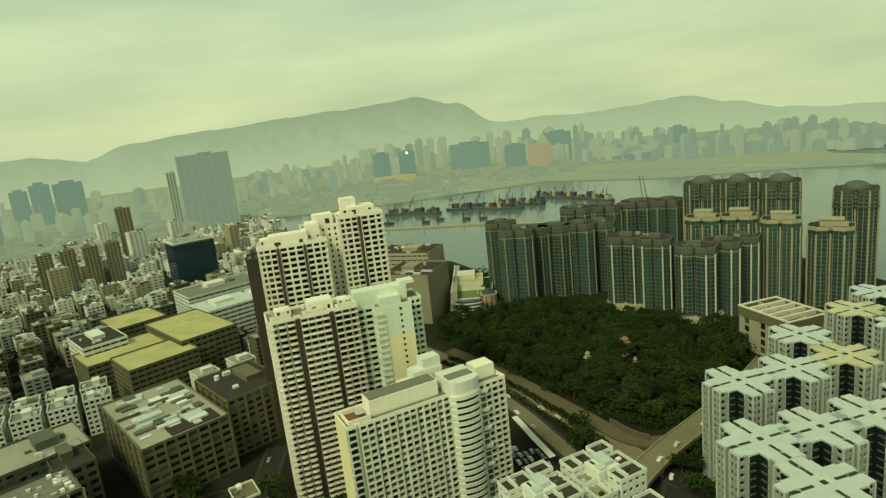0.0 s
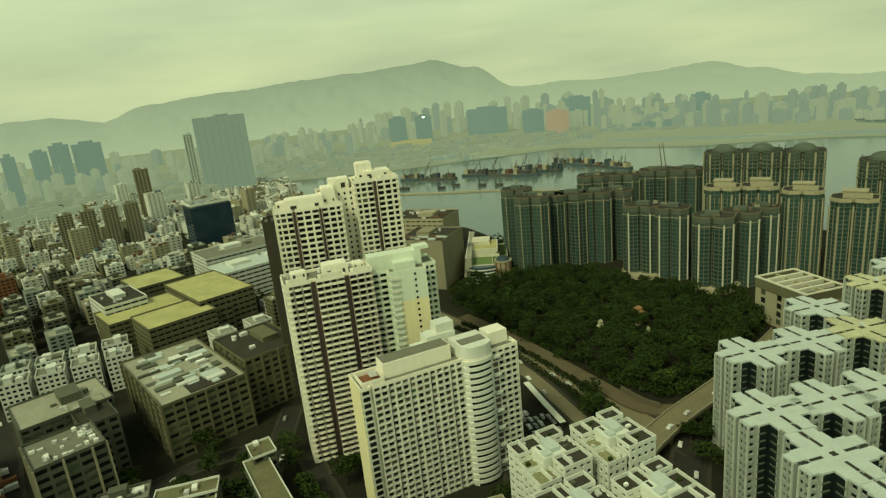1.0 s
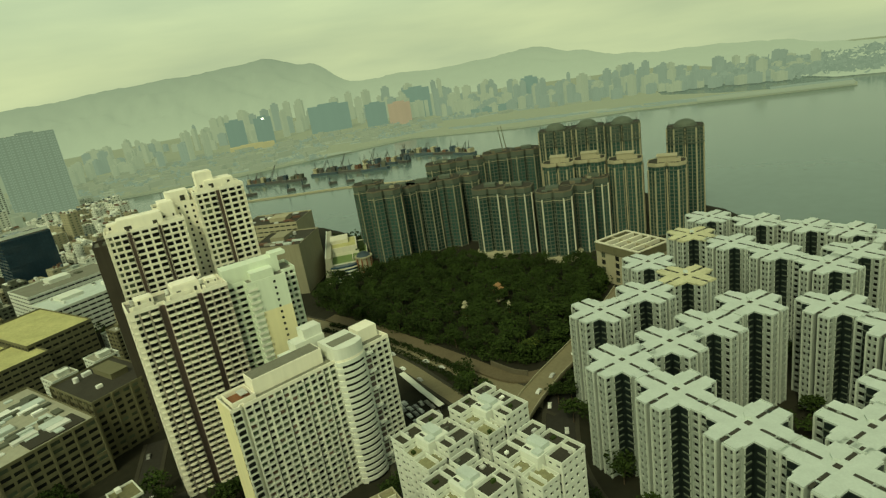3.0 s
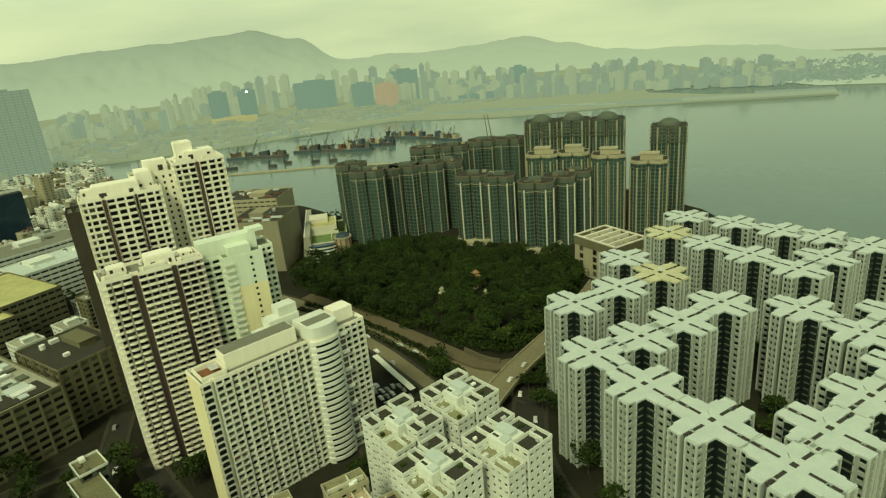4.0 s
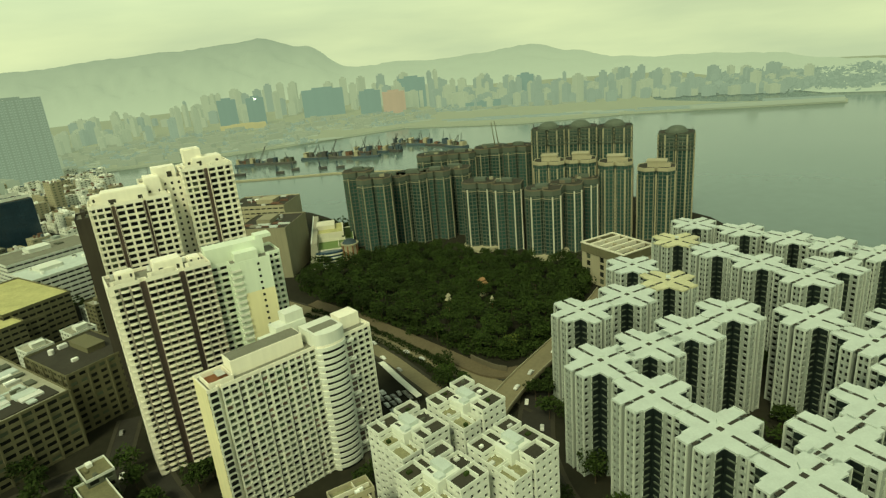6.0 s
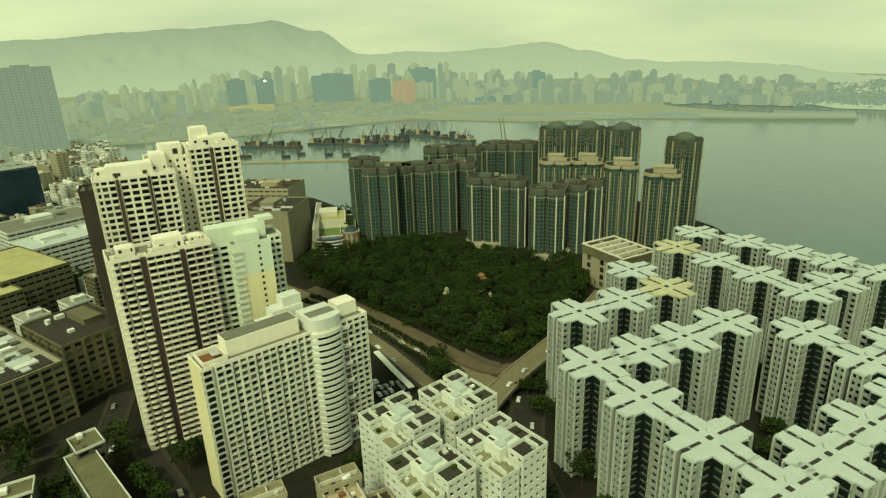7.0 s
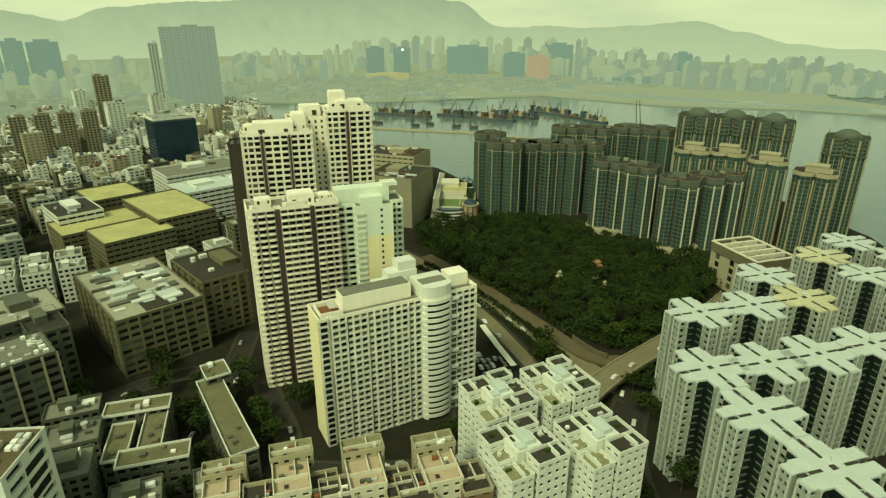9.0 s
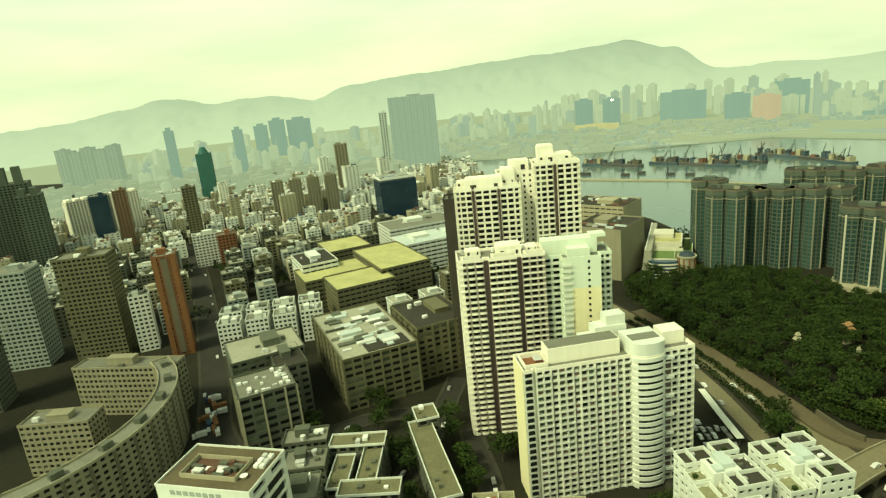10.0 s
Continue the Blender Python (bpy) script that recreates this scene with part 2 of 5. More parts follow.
# ---- the large structure ----
sea = part("water", Mesh().prism([(-1500, -900), (2700, -900), (2700, 400), (2150, 1300), (1750, 2350), (600, 3000), (-1500, 3000)], -8, -3), water, None)
tagged(sea, "calm grey-green harbour water under haze", "water", kind="structure")
COAST = [(-3000, -800), (325, -800), (325, 150), (335, 300), (362, 430), (345, 560), (230, 600), (120, 615), (62, 592), (44, 640), (28, 675), (8, 700),
         (-40, 760), (-70, 850), (-190, 960), (-330, 1150), (-330, 1250), (-3000, 1250)]
ground = part("ground", Mesh().prism(COAST, -8, 0), soil, None)
tagged(ground, "dark city ground between blocks and streets", "ground", kind="structure")
FAR = [(-3400, 1250.5), (-330, 1250.5), (-84, 1258), (100, 1300), (290, 1345), (490, 1180), (721, 1114), (902, 995),
       (1054, 901), (1075, 920), (1010, 985), (930, 1090), (880, 1250), (960, 1400), (1150, 1520), (1500, 1600), (1900, 1500), (2200, 1400), (1900, 2000), (1400, 3000), (-2900, 3000), (-3400, 2400)]
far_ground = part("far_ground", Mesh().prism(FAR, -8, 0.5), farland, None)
tagged(far_ground, "flat reclaimed land across the harbour", "ground", kind="structure")

# ---- distant hills, sums of smooth bumps with rough noise ----
RIDGE = [-0.6, -0.5, -0.35, 0.25, 0.8, 0.1, 0.3, -0.35, 0.6, 0.9, 1.05, 1.35, 1.5, 1.65, 2.0, 1.15, -1.1, -0.95, -1.1, -0.9, -0.5, -1.35, -2.3, -2.6, -2.6, -2.85, -3.6, -4.0, -4.1, -4.1, -4.0, -4.0, -4.0, -4.0]


def ridge(deg):
    """Skyline height in degrees, one value every four degrees from -56."""
    i = min(max((deg + 56) / 4, 0), len(RIDGE) - 1.001)
    k, f = int(i), i - int(i)
    f = f * f * (3 - 2 * f)
    return RIDGE[k] * (1 - f) + RIDGE[k + 1] * f


def hills(name, label):
    me = Mesh()
    nx, ny = 400, 22
    for j in range(ny + 1):
        for i in range(nx + 1):
            deg = -68 + 146 * i / nx
            az = radians(deg)
            far = 3700 - 1450 * max(0.0, min(1.0, (deg - 8) / 40))
            top = EYE + far * math.tan(radians(ridge(deg) + 0.16 * noise.noise(Vector((deg * 0.45, 0, 0))) + 0.08 * noise.noise(Vector((deg * 1.7, 5, 0)))))
            s = j / ny
            r = far + 200 - (1100 - 650 * max(0.0, min(1.0, (deg - 14) / 20)) + 470 * max(0.0, min(1.0, (deg - 37) / 8))) * (1 - s)
            up = s / 0.82 if s < 0.82 else 1 - (s - 0.82) * 3
            z = top * up ** 0.8 * (1 + 0.55 * (1 - up) * noise.noise(Vector((deg * 0.3, s * 5, 1.0))) + 0.3 * (1 - up) * noise.noise(Vector((deg * 1.1, s * 9, 2.0))))
            me.v.append((math.sin(az) * r, math.cos(az) * r, max(z, 0.3)))
    w = nx + 1
    me.f = [(j * w + i, j * w + i + 1, (j + 1) * w + i + 1, (j + 1) * w + i) for j in range(ny) for i in range(nx)]
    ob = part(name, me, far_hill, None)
    for p in ob.data.polygons:
        p.use_smooth = True
    return tagged(ob, label, "hill", kind="structure")


hills("backdrop_hills", "long hazy green mountain ridge behind the harbour city")

# ---- buildings ----
PANES = {}


def pane_mesh(w, h, mat):
    """A glazed casement: pane, mullion and sill, shared by alike openings."""
    key = (round(w, 1), round(h, 1), mat.name)
    if key not in PANES:
        m = Mesh().box(0, 0.06, 0, w + 0.02, 0.1, h)
        PANES[key] = m.data("pane", mat)
    return PANES[key]


def glaze(t, holes, mat, own=300, name="window", label="", tints=()):
    """Own pane objects for the first openings, one joined part for the rest."""
    pick = random.Random(len(holes))
    for x, y, z, w, h, yaw in holes[:own]:
        chance = pick.random()
        ob = new(name, pane_mesh(w, h, curtain if mat is glass and chance < 0.28 else pick.choice(tints) if tints and chance < 0.6 else mat))
        ob.parent = t
        ob.matrix_basis = Matrix.LocRotScale((x, y, z), Euler((0, 0, yaw)), None)
    rest = holes[own:]
    if rest:
        me = Mesh()
        for x, y, z, w, h, yaw in rest:
            c, s, k = math.cos(yaw) * w / 2, math.sin(yaw) * w / 2, len(me.v)
            me.v += [(x - c, y - s, z), (x + c, y + s, z), (x + c, y + s, z + h), (x - c, y - s, z + h)]
            me.f.append((k, k + 1, k + 2, k + 3))
        tagged(part("glazing", me, mat, t), kind="stuff")


def roof_set(t, w, d, h, rng, mat=None, tanks=3, spread=0.8):
    """Tank house, water tanks and small plant on a flat roof, each a part."""
    a, b = w * rng.uniform(0.22, 0.4), d * rng.uniform(0.3, 0.5)
    x, y = rng.uniform(-0.2, 0.2) * w, rng.uniform(-0.15, 0.15) * d
    hh = rng.uniform(2.4, 4.2)
    part("stair_house", Mesh().box(x, y, h, a, b, hh).box(x, y, h + hh, a + 0.5, b + 0.5, 0.25), mat or greywall, t)
    for _ in range(tanks):
        px, py = rng.uniform(-0.42, 0.42) * w * spread, rng.uniform(-0.42, 0.42) * d * spread
        if abs(px - x) < a / 2 + 1.2 and abs(py - y) < b / 2 + 1.2:
            continue
        s = rng.uniform(1.2, 3.2)
        if rng.random() < 0.35:
            part("water_tank", Mesh().prism(disc(s * 0.5, 10, px, py), h, h + s * 0.8), clutter, t)
        else:
            part("roof_shed", Mesh().box(px, py, h, s * 1.6, s, rng.uniform(0.8, 2.4), rng.choice((0, 0, 1.57))), rng.choice((clutter, clutter, greywall)), t)


def block(name, x, y, yaw, w, d, h, mat, label, cat="apartment building", bay=3.4, floors=None, roof=None, pane=None, own=0,
          fill=0.62, tall=0.52, blank=(), tanks=3, group="", seed=0, house=True, z=0.0, piers=None):
    """A rectangular building with a holed wall, glazing, roof, parapet and roof plant."""
    rng = random.Random(f"{x:.0f},{y:.0f},{seed}")
    t = thing(name, x, y, yaw, z, label, cat, group)
    pts = rect_pts(w, d)
    holes = []
    part("wall", holed_wall(Mesh(), pts, 0, h, floors or max(2, round(h / 3.1)), bay, fill, tall, holes=holes, blank=blank), mat, t)
    glaze(t, holes, pane or glass, own)
    part("roof", Mesh().prism(rect_pts(w - 0.04, d - 0.04), h - 0.5, h - 0.02), roof or roofgrey, t)
    part("parapet", parapet(Mesh(), ring(pts, 0.12), h - 0.3, 1.3), mat, t)
    if piers:
        for side in (0, 3, 1):
            a, b = Vector(pts[side]), Vector(pts[(side + 1) % 4])
            n = max(1, round((b - a).length / bay))
            out = Vector(((b - a).normalized().y, -(b - a).normalized().x)) * 0.3
            for k in range(0, n + 1, 2):
                p = a + (b - a) * (k / n) + out
                part("pier", Mesh().box(p.x, p.y, 0, 0.9, 0.7, h + 0.4, math.atan2(b.y - a.y, b.x - a.x)), piers, t)
    if house:
        roof_set(t, w, d, h, rng, mat, tanks)
    return t


def balconies(t, bm_key, spots, mat, own=300, bow=0.0):
    """Balcony fronts: floor slab and three-sided parapet, one object each."""
    w, dp, h = bm_key
    m = Mesh().box(0, -dp / 2, -0.15, w, dp, 0.15)
    m.box(0, -dp + 0.06, 0, w, 0.12, h).box(-w / 2 + 0.06, -dp / 2, 0, 0.12, dp - 0.1, h).box(w / 2 - 0.06, -dp / 2, 0, 0.12, dp - 0.1, h)
    if bow:
        curve = [(w / 2 * q, -dp - bow * (1 - q * q)) for q in (-1, -0.5, 0, 0.5, 1)] + [(w / 2, 0), (-w / 2, 0)]
        m = parapet(Mesh().prism(curve, -0.18, 0), curve, 0, h, 0.14)
    me = m.data("balcony", mat)
    if len(spots) > own:
        rest = Mesh()
        for x, y, z, yaw in spots[own:]:
            rest.box(x, y - dp + 0.06, z, w, 0.12, h).box(x, y - dp / 2, z - 0.15, w, dp, 0.15)
        tagged(part("balcony_rest", rest, mat, t), kind="stuff")
    for x, y, z, yaw in spots[:own]:
        ob = new("balcony", me)
        ob.parent = t
        ob.matrix_basis = Matrix.LocRotScale((x, y, z), Euler((0, 0, yaw)), None)


# -- the brown-striped tower: three bays of balconies between dark recesses --
def striped_tower(x, y, yaw, h, floors, widths, depth, label, wallmat, stripe, penthouse, own=240, fill=0.74, gable=None):
    t = thing("apartment_tower", x, y, yaw, 0, label, "apartment tower", "cream apartment towers")
    total = sum(widths)
    px, pts, kinds = -total / 2, [], []
    fh = h / floors
    for i, w in enumerate(widths):
        rec = 1.8 if i % 2 else -0.6 * ((i // 2) % 2)
        pts += [(px, -depth / 2 + rec), (px + w, -depth / 2 + rec)]
        kinds += [i, None]
        px += w
    pts += [(total / 2, depth / 2), (-total / 2, depth / 2)]
    bays = []
    for e in range(len(pts)):
        k = kinds[e] if e < len(kinds) else None
        a, b = Vector(pts[e]), Vector(pts[(e + 1) % len(pts)])
        if k is not None:
            bays.append(max(1, round(widths[k] / 3.5)) if k % 2 == 0 else 0)
        else:
            bays.append(0 if (b - a).length < 4 else max(1, round((b - a).length / 4.5)))
    holes = []
    part("wall", holed_wall(Mesh(), pts, 0, h, floors, bays, fill, 0.68, 1.35, holes), wallmat, t)
    front = [q for q in holes if abs(q[5]) < 0.1]
    glaze(t, front, glass, own or 110)
    glaze(t, [q for q in holes if abs(q[5]) >= 0.1], glass, 0)
    spots = []
    for qx, qy, qz, w, hh, yw in front:
        if w > 1.4:
            spots.append((qx, qy - 1.35, qz - 0.5, 0))
    if spots:
        balconies(t, (front[0][3] + 0.2, 0.5, 0.66), spots, cream, own, 0.6 if gable else 0.0)
    if gable:
        part("gable", Mesh().box(-total / 2 - 0.12, 0.8, 0, 0.2, depth - 1.4, h + 0.6), gable, t, "cream gable wall")
        part("gable", Mesh().box(-total / 2 + 0.9, -depth / 2 - 0.1, 0, 2.0, 0.2, h + 0.6), gable, t, "cream corner strip")
        for k in range(1, floors):
            part("gable_window", Mesh().box(-total / 2 - 0.24, -3.0, k * fh + 1.0, 0.06, 0.9, 1.1), glass, t)
    px = -total / 2
    for i, w in enumerate(widths):
        if i % 2:
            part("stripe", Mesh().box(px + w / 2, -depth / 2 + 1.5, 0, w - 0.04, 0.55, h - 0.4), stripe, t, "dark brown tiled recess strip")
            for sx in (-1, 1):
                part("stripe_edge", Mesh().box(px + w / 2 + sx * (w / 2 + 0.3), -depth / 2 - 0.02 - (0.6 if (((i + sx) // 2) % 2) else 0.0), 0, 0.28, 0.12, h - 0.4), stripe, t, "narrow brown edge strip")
        px += w
    part("roof", Mesh().prism(ring(pts, -0.05), h - 0.6, h - 0.05), roofgrey, t)
    part("parapet", parapet(Mesh(), ring(pts, 0.1), h - 0.3, 1.6), cream, t)
    for bx, by, bw, bd, bh in penthouse:
        part("roof_house", Mesh().box(bx, by, h, bw, bd, bh).box(bx, by, h + bh, bw - 0.8, bd - 0.8, 0.5), cream, t)
        # dark plates on the wall stand for the shade inside openings
        part("roof_opening", Mesh().box(bx - bw * 0.28, by - bd / 2 - 0.03, h + 0.5, bw * 0.16, 0.1, min(2.2, bh - 0.8)), roofdark, t, "dark plate painted as roof house opening shade")
        part("roof_opening", Mesh().box(bx + bw * 0.32, by - bd / 2 - 0.03, h + 0.5, bw * 0.1, 0.1, min(2.2, bh - 0.8)), roofdark, t, "dark plate painted as roof house opening shade")
    for i in range(0, len(widths), 2):
        bx = -total / 2 + sum(widths[:i]) + widths[i] / 2
        part("terrace_floor", Mesh().box(bx, -depth / 2 + 2.0, h, widths[i] * 0.7, 2.2, 0.12), roofdark, t)
        part("roof_cabinet", Mesh().box(bx + widths[i] * 0.2, depth * 0.2, h, 2.4, 1.8, 1.5), clutter, t)
        part("water_tank", Mesh().prism(disc(0.8, 10, bx - widths[i] * 0.22, depth * 0.3), h, h + 2.0), clutter, t)
        part("roof_terrace_wall", Mesh().box(bx, -depth / 2 + 3.2, h, widths[i] * 0.8, 0.3, 2.2).box(bx - widths[i] * 0.3, -depth / 2 + 1.8, h, 0.3, 2.6, 1.8), cream, t)
    return t


striped_tower(-54.8, 258.5, 18.7, 87, 31, (11.2, 2.4, 12.4, 2.4, 10.4), 17, "tall cream apartment tower with white balconies and dark brown recesses",
              mauvewall, mauve, [(4, -1, 11, 8, 4.8), (-12, 3, 7, 6, 2.5), (15, 2, 5, 6, 2.2)], 240, 0.80, cream)
striped_tower(-67.5, 300.0, 13.0, 111, 38, (9.0, 1.6, 11.5, 1.2, 10.5), 18, "tall cream apartment tower with a plain tank house",
              cream, mauve, [(-1.5, -3.2, 19, 9, 5.5), (11, 3, 7, 9, 8), (-12.5, 3, 6, 6, 3.4)], 0)
right = striped_tower(-34.3, 313.8, 15.0, 120, 42, (10.0, 1.8, 11.4), 18, "tallest cream apartment tower with stepped roof houses",
                      cream, mauve, [(2, 3, 14, 10, 4.0), (-4, 4, 8, 8, 8.5)], 0)
wing_pts, holes = rect_pts(18.5, 13, -20.6, 3.5), []
part("side_wing", holed_wall(Mesh(), wing_pts, 0, 116, 40, 3.1, 0.34, 0.46, 0.5, holes), cream, right, "plain cream side wing with small windows")
glaze(right, holes, glass, 0)
part("wing_roof", Mesh().prism(rect_pts(18.3, 12.8, -20.6, 3.5), 115.6, 116.1), roofgrey, right)
part("wing_parapet", parapet(Mesh(), ring(wing_pts, 0.1), 115.8, 1.6), cream, right)
part("roof_house", Mesh().box(-18, 4, 116, 10, 8, 6.5).box(-25, 5, 116, 5, 6, 3.0), cream, right)
# dark plate, shade of an opening given as colour
part("roof_opening", Mesh().box(-16, -0.05, 117.5, 2.2, 0.12, 2.6), roofdark, right, "dark plate painted as roof house opening shade")

# -- dark plain core seen beside the cream towers --
bronze = material("dark bronze tile", (0.055, 0.048, 0.036), 0.8, 0.2, 0.08, streak=0.25)
block("apartment_tower", -93.5, 319, 13, 7, 16, 102, bronze, "dark bronze apartment tower beside a cream one", "apartment tower", 4.5, blank=(0, 1, 2, 3), tanks=2)


# -- mint tower with a yellow gable --
def mint_tower():
    t = thing("apartment_tower", -20.5, 270, 16, 0, "mint green apartment tower with a pale yellow gable wall", "apartment tower", "cream apartment towers")
    h, fl = 84, 29
    pts = [(-17, -6), (-9, -6), (-9, -11), (8, -11), (8, -6), (14, -6), (14, 9), (-17, 9)]
    holes = []
    part("wall", holed_wall(Mesh(), pts, 0, h, fl, [2, 1, 0, 1, 2, 3, 6, 3], 0.7, 0.56, 0.9, holes), mint, t)
    glaze(t, holes, glass, 180)
    part("gable", Mesh().box(1.4, -11.1, 0, 13.0, 0.18, h * 0.84), yellow, t, "pale yellow painted gable wall")
    part("gable", Mesh().box(1.4, -11.1, h * 0.84, 13.0, 0.18, h * 0.16 + 0.6), mint, t, "mint green top of the gable")
    me = Mesh().box(0, 0, 0, 1.0, 0.12, 1.1).data("window", glass)
    for k in range(1, fl):
        ob = new("window", me)
        ob.parent = t
        ob.matrix_basis = pose(2.6, -11.24, k * h / fl + 1.0)
    sp = []
    for k in range(1, fl):
        sp += [(11.0, -6.0, k * h / fl + 0.4, 0), (-7.2, -11.0, k * h / fl + 0.4, 0), (-13, -6.0, k * h / fl + 0.4, 0)]
    balconies(t, (4.2, 1.0, 0.9), sp, offwhite, 80)
    part("roof", Mesh().prism(ring(pts, -0.05), h - 0.5, h - 0.02), roofgrey, t)
    part("parapet", parapet(Mesh(), ring(pts, 0.1), h - 0.3, 1.6), mint, t)
    part("roof_house", Mesh().box(-4, 2, h, 25, 8, 7.0), mint, t)
    part("roof_house", Mesh().box(-1, -4.5, h, 10, 6, 4.0), mint, t)
    part("roof_house", Mesh().box(9, 1, h + 7.0, 7, 6, 1.6), mint, t)
    return t


mint_tower()


# -- front block with a rounded bay --
def round_block():
    t = thing("apartment_tower", -9.7, 221.2, 24.7, 0, "cream apartment block with a rounded balcony bay and roof houses", "apartment tower", "cream apartment towers")
    h, fl = 57.5, 21
    fh = h / fl
    d = 15
    pts = [(-33.0, -d / 2), (-29.5, -d / 2), (-29.5, -d / 2 + 1.2), (-28.2, -d / 2 + 1.2), (-28.2, -d / 2), (9.5, -d / 2)]
    arc = [(16.0 + 6.5 * math.cos(a), -d / 2 - 0.6 + 3.4 * math.sin(a)) for a in [math.pi + math.pi * i / 10 for i in range(11)]]
    pts += arc + [(22.6, -d / 2), (35.5, -d / 2), (35.5, d / 2), (-33.0, d / 2)]
    bays = [1, 0, 0, 0, 13, 0] + [0] * 10 + [0, 4, 4, 20, 4]
    bays = bays[:len(pts)]
    holes = []
    part("wall", holed_wall(Mesh(), pts, 0, h, fl, bays, 0.78, 0.66, 1.0, holes), offwhite, t)
    front = [q for q in holes if abs(q[5]) < 0.1]
    glaze(t, front, glass, 300, tints=(greenpane, greenpane, rosepane))
    glaze(t, [q for q in holes if abs(q[5]) >= 0.1], glass, 0)
    band = Mesh().prism([(16.0 + 6.95 * math.cos(a), -d / 2 - 0.6 + 3.8 * math.sin(a)) for a in [math.pi + math.pi * i / 14 for i in range(15)]], 0, 1.6).data("balcony_band", white)
    gl = Mesh().prism([(16.0 + 6.55 * math.cos(a), -d / 2 - 0.6 + 3.46 * math.sin(a)) for a in [math.pi + 0.7 + (math.pi - 1.4) * i / 12 for i in range(13)]], 0, 1.5).data("curved_window", glass)
    for k in range(fl):
        for nm, m, z in (("balcony_band", band, k * fh + 1.3), ("curved_window", gl, k * fh + 0.05)):
            ob = new(nm, m)
            ob.parent = t
            ob.matrix_basis = pose(0, 0, z)
    sp = []
    for qx, qy, qz, w, hh, yw in front:
        if -29 < qx < 9 and round((qx + 26.75) / 2.9) % 3 != 2 or qx > 24:
            sp.append((qx, qy - 0.9, qz - 0.35, 0))
    balconies(t, (2.5, 0.7, 0.62), sp, offwhite, 150)
    for k in range(14):
        part("pilaster", Mesh().box(-28.2 + 37.7 / 13 * k, -d / 2 - 0.22, 0, 0.5, 0.5, h - 0.4), offwhite, t)
    for k in range(5):
        part("pilaster", Mesh().box(22.9 + 12.3 / 4 * k, -d / 2 - 0.22, 0, 0.5, 0.5, h - 0.4), offwhite, t)
    for k in range(2, fl, 3):
        part("sky_ledge", Mesh().box(24.6, -d / 2 - 0.9, k * fh, 3.4, 1.8, 1.0), white, t, "white projecting ledge")
    # dark plates on the flat wall, the shade of recesses as colour
    for k in range(4):
        part("recess", Mesh().box(-28.2 + 37.7 / 13 * (2 + 3 * k) + 0.45, -d / 2 - 0.02, 1, 0.4, 0.16, h - 1.5), mauve, t, "narrow dark plate painted as recess shade")
    part("recess", Mesh().box(24.6, -d / 2 - 0.06, 2, 2.2, 0.1, h - 4), mauve, t, "dark plate painted as vertical recess shade")
    for k in range(fl):
        part("slot_window", Mesh().box(-31.2, -d / 2 - 0.05, k * fh + 1.0, 2.6, 0.12, 1.5), glass, t)
    part("end_wall", Mesh().box(-33.1, 0.5, 0, 0.2, d - 1.5, h + 0.8), yellow, t, "pale yellow end wall")
    part("roof", Mesh().prism(ring(pts, -0.05), h - 0.5, h - 0.02), roofgrey, t)
    part("parapet", parapet(Mesh(), ring(pts, 0.1), h - 0.3, 1.5), cream, t)
    part("roof_house", Mesh().box(-7.5, 1, h, 29, 8, 6.2), cream, t)
    part("roof_house_cap", Mesh().box(-7.5, 1, h + 6.2, 28, 7, 0.25), roofgrey, t)
    part("drum", Mesh().prism([(16.0 + 6.6 * math.cos(a), -d / 2 - 0.5 + 3.5 * math.sin(a)) for a in [math.pi + math.pi * i / 14 for i in range(15)]] + [(22.6, 4), (9.4, 4)], h, h + 6.0), white, t, "white curved roof drum")
    part("drum_cap", Mesh().prism(rect_pts(11, 5, 16, -4), h + 6.0, h + 6.3), roofgrey, t)
    part("roof_house", Mesh().box(29.5, 1.5, h, 9, 7.5, 5.5), cream, t)
    part("roof_house", Mesh().box(7, 8.5, h, 13, 7, 8.0).box(9.5, 9.0, h + 8, 8, 6, 4.0).box(-2, 9, h, 6, 6, 4.0), white, t)
    part("roof_terrace", Mesh().box(-27.0, 0, h, 8, 9, 0.25), brick, t, "red tiled roof terrace")
    part("terrace_wall", parapet(Mesh(), rect_pts(9, 10, -27.0, 0), h, 2.0), cream, t)
    part("terrace_canopy", Mesh().box(-25.5, 0.5, h + 1.8, 3, 5, 0.2), clutter, t)
    return t


round_block()


# -- white cross-plan blocks --
def cross_outline():
    q = [(6.0, -6.0), (10.4, -6.0), (10.4, -5.3), (13.6, -5.3), (13.6, -1.0), (8.6, -1.0), (8.6, 1.0), (13.6, 1.0), (13.6, 5.3), (10.4, 5.3), (10.4, 6.0)]
    out = []
    for k in range(4):
        c, s = ((1, 0), (0, 1), (-1, 0), (0, -1))[k]
        out += [(c * x - s * y, s * x + c * y) for x, y in q]
    return out


stair_slot_dark = material("dark stair glazing", (0.012, 0.018, 0.016), 0.3, 0.2, 0.2, spread=0.3)


palebar = material("pale green-white paint", (0.47, 0.50, 0.43), 0.8, 0.1, 0.05, streak=0.16)
warmroof = material("ochre tinted roof coating", (0.50, 0.48, 0.31), 0.85, 0.3, 0.12)


